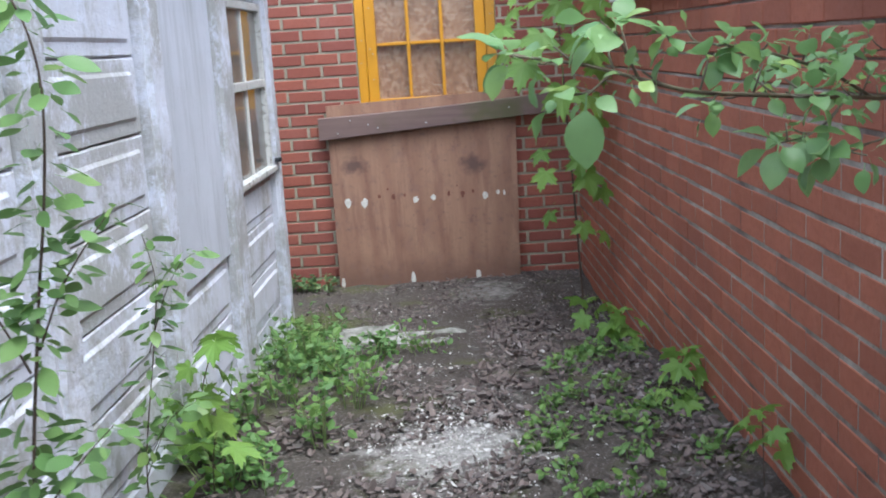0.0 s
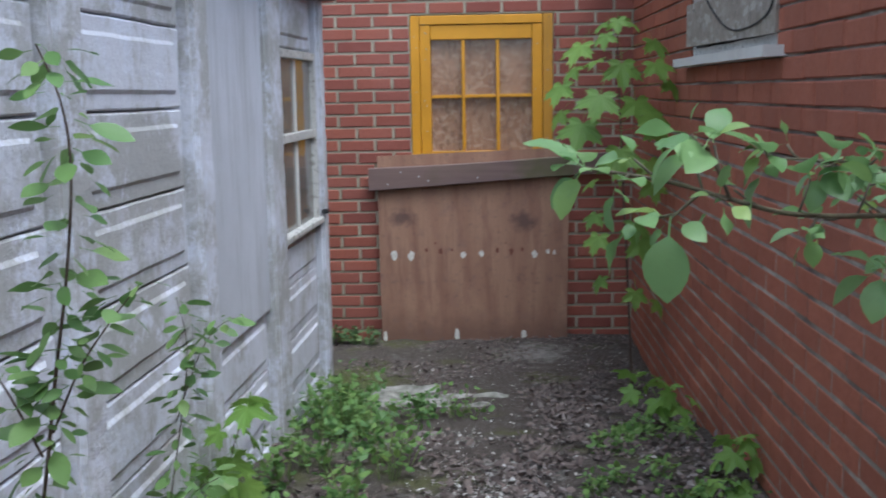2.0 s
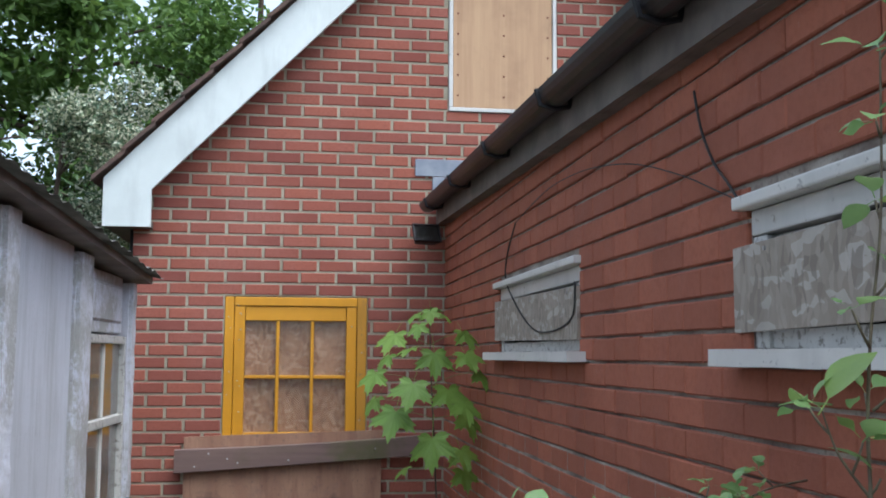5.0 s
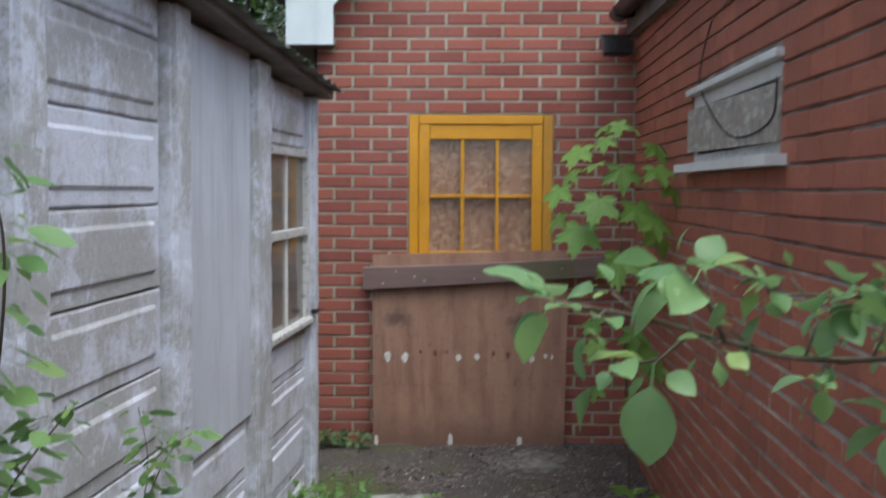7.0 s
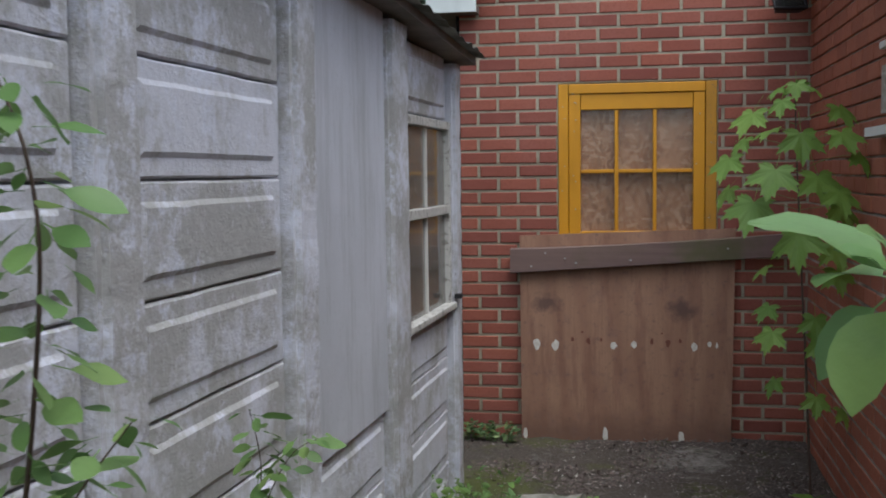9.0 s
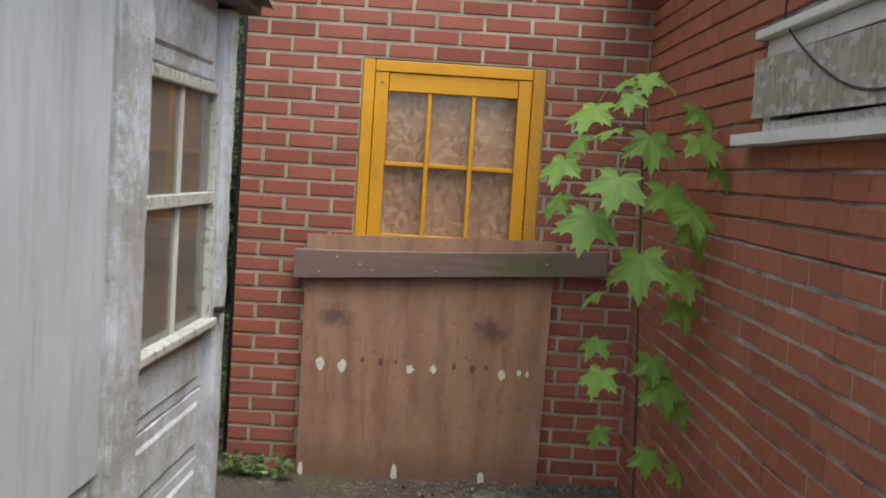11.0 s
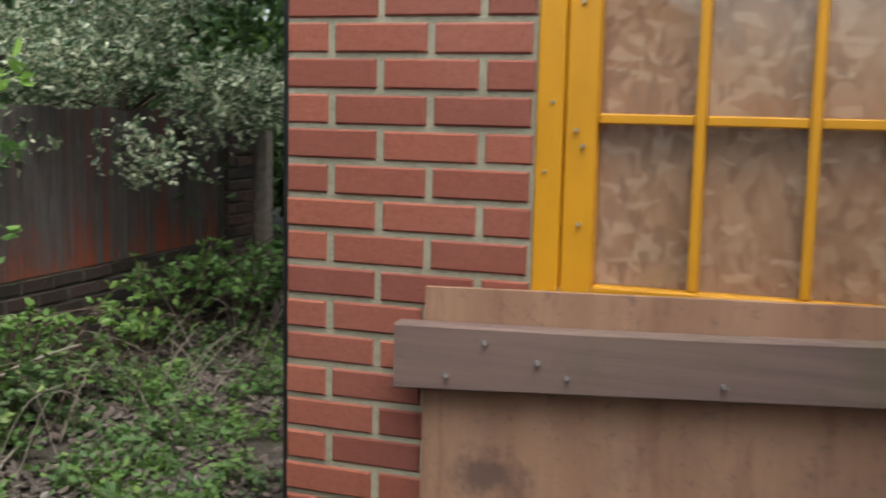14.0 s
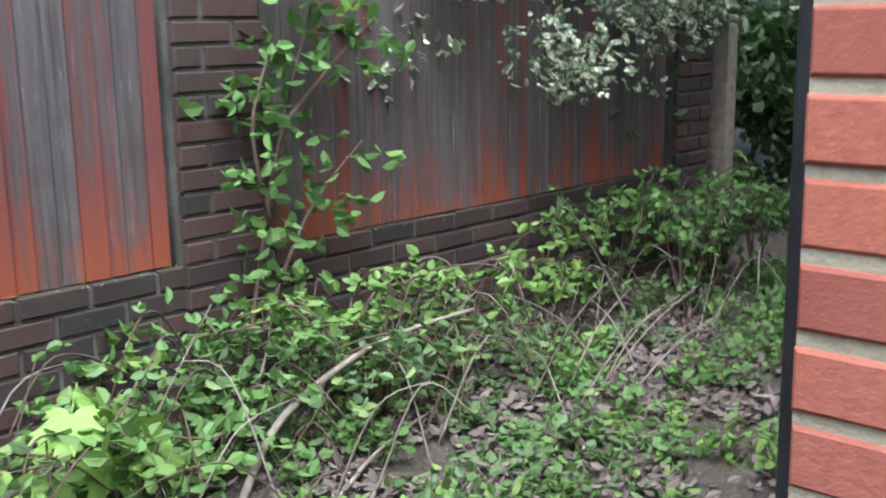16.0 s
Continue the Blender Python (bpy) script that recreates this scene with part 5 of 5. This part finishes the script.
rng = random.Random(99)
for i in range(36):
    t = rng.uniform(0, 1)
    x, y = -0.66 + 0.52 * rng.random() ** 1.4, rng.uniform(1.95, 3.95)
    if y > 3.2:
        x = rng.uniform(-0.66, -0.35)
    if i < 3:
        x, y = rng.uniform(-0.3, 0.0), rng.uniform(3.7, 3.9)
    tagged(weed("weed", "low green weed on the soil beside the garage", "weed", (x, y), 0.15, rng.uniform(0.09, 0.3), 56, 0.036, (LEAF_WEED, LEAF_GROUND)[i % 2], 200 + i, 6), group="weeds beside the garage")
for i in range(24):
    x, y = rng.uniform(0.35, 0.93), rng.uniform(1.7, 3.4)
    tagged(weed("weed", "small creeping weed among dead leaves", "weed", (x, y), 0.09, 0.07, 40, 0.03, LEAF_GROUND, 300 + i, 5), group="weeds among dead leaves")
for i in range(5):
    tagged(weed("weed", "dark green weed at the foot of the gable wall", "weed", (-0.86 + 0.06 * i, 5.6 + 0.02 * (i % 2)), 0.07, 0.12, 40, 0.035, LEAF_BRAMBLE, 330 + i, 5), group="weeds at the gable foot")

# dead leaves, crumbs of mortar
c = Cloud(5)
g = np.random.default_rng(5)


def strew(n, x0, x1, y0, y1, lift=0.004):
    p = np.stack([g.uniform(x0, x1, 2 * n), g.uniform(y0, y1, 2 * n)], 1)
    p = [q for q in p if noise.noise(Vector((q[0] * 3.1, q[1] * 3.1, 5))) + g.uniform(-0.25, 0.25) > -0.02]
    return np.array([(x, y, ground_z(x, y) + lift * g.uniform(0.2, 2)) for x, y in p])


c.add(strew(1500, 0.2, 1.0, 1.2, 4.6, 0.012), 0.038, 0.6, 0.6)
c.add(strew(2600, 0.15, 1.0, 1.2, 4.6, 0.008), 0.022, 0.6, 0.6)
c.add(strew(900, -0.7, 0.3, 1.2, 3.4, 0.012), 0.04, 0.6, 0.6)
c.add(strew(1600, -0.7, 0.3, 1.2, 3.4, 0.008), 0.022, 0.6, 0.6)
c.add(strew(4200, -0.85, 1.0, 4.2, 5.72, 0.006), 0.024, 0.7)
c.add(strew(9000, -3.2, -0.95, 5.7, 9.5, 0.02), 0.045, 0.6)
tagged(c.mesh("dead_leaves", LITTER), "brown and grey dead leaves on the soil", "dead leaves", kind="stuff")
c = Cloud(6)
pts = [(0.13 + g.normal() * 0.12, 2.25 + g.normal() * 0.26) for _ in range(2400)] + [(g.uniform(-0.3, 0.9), g.uniform(1.6, 5.6)) for _ in range(1200)] + [(g.normal() * 0.1 - 0.1, 3.3 + g.normal() * 0.12) for _ in range(150)]
c.add(np.array([(x, y, ground_z(x, y) + 0.003) for x, y in pts[::2]]), 0.007, 0.6, 0.8)
c.add(np.array([(x, y, ground_z(x, y) + 0.003) for x, y in pts[1::4]]), 0.014, 0.7, 0.9)
c.add(np.array([(x, y, ground_z(x, y) + 0.004) for x, y in pts[3::40]]), 0.026, 0.8, 0.9)
tagged(c.mesh("mortar_crumbs", CRUMB), "pale crumbs of mortar and flaked paint", "rubble", kind="stuff")

# ---------- far garden: brick plinth, fence, brambles ----------
FX = -3.32


def garden_fence():
    wall = tagged(new("wall_plinth"), "old mossy brick plinth under the fence", "wall", kind="structure")
    mp = pose(FX, 0, 0, 0, 0, 90)
    bm = bmesh.new()
    box(bm, FX - 0.22, FX - 0.009, 3.0, 9.95, -0.1, 0.66)
    part("core", bm, MORTAR_OLD, wall)
    bricks = courses(3.0, 9.95, 0.0, 0.66, 0.0, 3.0, [])
    lay(wall, mp, bricks, lambda u, z: 5.4 < u < 9.5 and z > 0.1, BRICK_OLD, 150)
    c2 = Cloud(77)
    c2.add(np.stack([np.full(1500, FX - 0.08) + g.normal(size=1500) * 0.05, g.uniform(4.0, 9.9, 1500), 0.665 + np.abs(g.normal(size=1500)) * 0.006], 1), 0.012, 0.4)
    c2.mesh("moss", LEAF_TREE, wall)
    for py in (6.68, 9.55):
        pier = tagged(new("brick_pier"), "old dark brick pier between fence panels", "pier")
        pier.matrix_basis = pose(0, 0, 0)
        top = 1.6 if py < 7 else 1.45
        bm = bmesh.new()
        box(bm, FX - 0.24, FX + 0.03 - 0.009, py + 0.01, py + 0.325, 0, top)
        part("core", bm, MORTAR_OLD, pier)
        pm = pose(FX + 0.03, 0, 0, 0, 0, 90)
        lay(pier, pm, courses(py, py + 0.335, 0.1, top, 0.0, py, []), lambda u, z: True, BRICK_OLD, 60)
        boxed("cap", FX - 0.235, FX + 0.024, py + 0.008, py + 0.328, top + 0.002, top + 0.03, MORTAR_OLD, pier, "crumbling mossy mortar cap", rough=0.012, cuts=5)
    for y0, y1, h in ((3.1, 6.66, 1.555), (7.05, 9.53, 1.5)):
        f = thing("garden_fence", "weathered grey fence panel with faded red stain", "fence", group="old fences")
        rg = random.Random(int(y0 * 10))
        y = y0
        while y < y1 - 0.03:
            wd = min(rg.uniform(0.06, 0.085), y1 - y)
            bm = bmesh.new()
            dz, dx = rg.uniform(-0.012, 0.012), rg.uniform(0, 0.006)
            box(bm, FX - 0.055 + dx, FX - 0.037 + dx, y, y + wd - rg.uniform(0.001, 0.005), 0.672, h + dz - 0.018 * (y - y0) / 2.5, 0.002)
            for v in bm.verts:
                v.co.x += (v.co.y - y) * rg.uniform(0.05, 0.12) * 0.9
            part("slat", bm, FENCE, f)
            y += wd
        for z in (0.75, 1.38):
            boxed("rail", FX - 0.1, FX - 0.06, y0, y1, z, z + 0.06, FENCE, f)


garden_fence()
boxed("fence_post", FX - 0.05, FX + 0.06, 9.98, 10.08, 0.0, 1.5, DEAD)
tagged(bpy.data.objects["fence_post"], "leaning grey timber post beyond the fence", "post")


def bramble(name, label, category, stems, material, seed, size=0.05, per=26, bark=TWIG, radius=0.005, jitter=0.04, flat=0.35):
    rg = random.Random(seed)
    p = thing(name, label, category)
    c2 = Cloud(seed)
    for pts in stems:
        line = bend(pts, 7)
        bm = bmesh.new()
        tube(bm, line, radius, radius * 0.4, 5)
        part("stem", bm, bark, p, smooth=True)
        out = []
        for _ in range(per):
            q = line[int(rg.uniform(0.08, 1) * (len(line) - 1))] + Vector((rg.gauss(0, jitter), rg.gauss(0, jitter), rg.gauss(0, jitter * 0.8)))
            for k in range(3):
                out.append(tuple(q + Vector((rg.uniform(-1, 1), rg.uniform(-1, 1), rg.uniform(-0.3, 0.3))) * size * 0.2))
        c2.add(out, size, flat, 0.68)
    tagged(c2.mesh("foliage", material, p), kind="stuff")
    return p


rg = random.Random(41)
# climbing stems on the pier
bramble("climber", "climbing shrub with fresh green leaves over the brick pier", "climber", [
    [(-2.95, 6.55, 0.1), (-3.1, 6.75, 0.4), (-3.18, 6.93, 0.9), (-3.2, 7.08, 1.3), (-3.2, 7.2, 1.6)],
    [(-3.1, 6.8, 0.45), (-3.15, 7.05, 0.8), (-3.15, 7.3, 1.02)], [(-3.15, 6.9, 0.8), (-3.15, 6.85, 1.1), (-3.16, 6.95, 1.35)], [(-3.18, 7.0, 1.1), (-3.14, 7.2, 1.3), (-3.12, 7.35, 1.42)]], LEAF_WEED, 51, 0.062, 34, radius=0.009, jitter=0.085)
bramble("climber", "bright young leaves at the top of the climber", "climber", [[(-3.2, 7.2, 1.5), (-3.15, 7.15, 1.62), (-3.1, 7.05, 1.66)], [(-3.2, 7.2, 1.5), (-3.14, 7.3, 1.62), (-3.1, 7.42, 1.6)]], LEAF_LIME, 52, 0.08, 18, jitter=0.07)
for i in range(36):
    y = rg.uniform(5.5, 9.6)
    x = FX + rg.uniform(0.1, 0.55)
    z = ground_z(x, y)
    h = rg.uniform(0.25, 0.62)
    stems = []
    for k in range(4):
        a = rg.uniform(-1.2, 1.2)
        stems.append([(x, y, z), (x + 0.08 * rg.uniform(-1, 1), y + 0.15 * a, z + h * 0.7), (x + rg.uniform(-0.05, 0.22), y + 0.34 * a, z + h * rg.uniform(0.7, 1.05)), (x + rg.uniform(0.0, 0.3), y + 0.5 * a, z + h * rg.uniform(0.4, 0.9))])
    tagged(bramble("bramble", "tangled bramble with green leaves before the fence", "bramble", stems, (LEAF_BRAMBLE, LEAF_WEED, LEAF_GROUND)[i % 3], 500 + i, rg.uniform(0.034, 0.052), 12), group="brambles before the fence")
for i in range(165):
    x, y = rg.uniform(-2.95, -1.0), rg.uniform(5.9, 9.8)
    if x > -1.5 and y < 6.4:
        continue
    tagged(weed("weed", "low green ground plant among dead leaves", "weed", (x, y), 0.16, rg.uniform(0.06, 0.2), 64, 0.038, (LEAF_WEED, LEAF_BRAMBLE, LEAF_GROUND)[i % 3], 600 + i, 7), group="garden weeds")
woody("maple_seedling", "lime-green maple seedling before the brick plinth", "seedling", [
    ([(-2.95, 6.05, 0.12), (-2.9, 6.05, 0.35), (-2.84, 6.05, 0.52)], 0.8), ([(-2.92, 6.1, 0.14), (-2.85, 6.15, 0.3), (-2.78, 6.18, 0.42)], 0.7)], MAPLE_LIME, 61, 0.045, 2, 0.004, stalk=0.06, start=0.4, size=(0.8, 1.15), droop=(0.2, 0.9))
# bare arching sticks
for i in range(80):
    x, y = FX + rg.uniform(0.15, 0.85), rg.uniform(5.6, 9.3)
    a, l = rg.uniform(0, math.tau), rg.uniform(0.25, 0.55)
    z = ground_z(x, y)
    bm = bmesh.new()
    tube(bm, bend([(x, y, z), (x + 0.3 * l * math.cos(a), y + 0.5 * l * math.sin(a), z + l * rg.uniform(0.3, 0.8)), (x + 0.6 * l * math.cos(a), y + l * math.sin(a), z + l * rg.uniform(0.2, 1.0))], 5), 0.004, 0.0015, 5)
    tagged(part("twig", bm, DEAD if i % 3 else TWIG, smooth=True), "thin dry twig among the brambles", "twig", group="dry twigs")
for pts, r in (([(-2.72, 6.4, 0.1), (-2.78, 6.6, 0.3), (-2.76, 6.85, 0.43), (-2.74, 7.1, 0.48), (-2.7, 7.35, 0.5)], 0.014), ([(-2.5, 6.5, 0.12), (-2.6, 6.8, 0.2), (-2.75, 7.2, 0.19)], 0.008), ([(-3.0, 6.3, 0.1), (-2.9, 6.6, 0.35), (-2.9, 6.7, 0.6)], 0.006), ([(-2.9, 8.6, 0.1), (-3.0, 8.5, 0.4), (-3.05, 8.3, 0.7)], 0.007)):
    bm = bmesh.new()
    tube(bm, bend(pts, 8), r, r * 0.4, 7)
    tagged(part("stick", bm, DEAD, smooth=True), "bare grey arching stick among the brambles", "stick", group="dead sticks")


# ---------- shrubs and trees ----------
def tree(name, label, x, y, height, crown, n, size, material, seed, trunk=0.12, base=0.0, clumps=26, low=0.3):
    rg = random.Random(seed)
    t = thing(name, label, "tree", group="")
    bm = bmesh.new()
    top = Vector((x + rg.uniform(-0.3, 0.3), y + rg.uniform(-0.3, 0.3), height * 0.92))
    line = bend([(x, y, base - 0.1), (x + rg.uniform(-0.15, 0.15), y, height * 0.35), tuple(top)], 6)
    tube(bm, line, trunk, trunk * 0.2, 9)
    c2 = Cloud(seed)
    for k in range(clumps):
        p = line[int(rg.uniform(low, 0.98) * (len(line) - 1))]
        a = rg.uniform(0, math.tau)
        r = crown * rg.uniform(0.35, 1.0)
        q = Vector((p.x + r * math.cos(a), p.y + r * math.sin(a), p.z + rg.uniform(-0.1, 0.35) * crown))
        tube(bm, bend([tuple(p), tuple(p.lerp(q, 0.5) + Vector((0, 0, 0.12 * r))), tuple(q)], 4), trunk * 0.28, trunk * 0.06, 5)
        s = crown * rg.uniform(0.22, 0.42)
        c2.ball(q, (s, s, s * 0.6), n // clumps, size, 0.15, 0.2)
        c2.ball(p.lerp(q, 0.6), (s * 0.7, s * 0.7, s * 0.45), n // clumps // 3, size, 0.1, 0.2)
    part("trunk", bm, BARK, t, smooth=True)
    c2.mesh("crown", material, t)
    return t


# pale variegated shrub hanging over the fence
holly = tree("variegated_shrub", "variegated shrub with cream-edged leaves hanging over the fence", -3.55, 9.0, 2.6, 1.0, 5200, 0.06, LEAF_HOLLY, 71, 0.05, clumps=26, low=0.56)
holly2 = tree("variegated_shrub", "variegated shrub with cream-edged leaves behind the fence", -3.75, 7.9, 2.5, 0.8, 2600, 0.06, LEAF_HOLLY, 72, 0.05, clumps=16, low=0.6)
for i, (x, y, h, cr, n, mat) in enumerate(((-4.6, 5.2, 3.2, 1.3, 4000, LEAF_TREE), (-4.7, 7.0, 3.6, 1.4, 4500, LEAF_TREE), (-5.2, 9.0, 4.0, 1.5, 4500, LEAF_DARK), (-4.3, 10.6, 3.4, 1.3, 4500, LEAF_DARK), (-2.9, 11.4, 3.2, 1.2, 4500, LEAF_DARK), (-1.7, 12.0, 3.2, 1.1, 4000, LEAF_DARK), (-6.5, 6.5, 5.0, 2.0, 4500, LEAF_DARK), (-6.8, 10.5, 5.5, 2.2, 5000, LEAF_DARK), (-4.2, 13.2, 5.5, 2.2, 5000, LEAF_DARK))):
    tree("shrub", "dense green shrub behind the old fence", x, y, h, cr, n, 0.1, mat, 80 + i, 0.07, clumps=24, low=0.12)
for i, (x, y, h, cr, n, mat) in enumerate(((-3.4, 15.0, 8.6, 2.6, 9000, LEAF_TREE), (-6.4, 14.0, 9.0, 2.8, 8000, LEAF_TREE), (-0.6, 17.5, 9.5, 3.0, 8000, LEAF_TREE), (-9.5, 12.0, 10.0, 3.2, 8000, LEAF_DARK), (-8.5, 5.0, 9.0, 3.0, 7000, LEAF_DARK))):
    tree("tree", "tall leafy tree with pale sky between its branches", x, y, h, cr, n * 2, 0.16, mat, 120 + i, 0.17, clumps=44, low=0.25)
tree("variegated_shrub", "tall pale-leaved shrub beside the house eave", -2.1, 9.0, 4.2, 1.1, 6500, 0.08, LEAF_HOLLY, 140, 0.06, clumps=22, low=0.5)
# ivy over the shrub bank behind the garage
c = Cloud(160)
for i in range(26):
    c.ball((rg.uniform(-9, -4.5), rg.uniform(4, 13), rg.uniform(0.3, 1.4)), (0.9, 0.9, 0.7), 420, 0.11, 0.2)
for i in range(14):
    c.ball((rg.uniform(-4.4, -1.4), rg.uniform(10.6, 13), rg.uniform(0.2, 1.2)), (0.7, 0.7, 0.6), 380, 0.1, 0.2)
tagged(c.mesh("undergrowth", LEAF_DARK), "dark tangled undergrowth beyond the fence", "undergrowth", kind="stuff")

# ---------- bricks, last ----------
lay(wall_front, mf, front_bricks, lambda u, z: u < SIDE and z < 2.2, BRICK_FRONT)
lay(wall_side, ms, side_bricks, lambda u, z: -5.75 < u < -3.2 and 0.1 < z < 2.0, BRICK_SIDE)
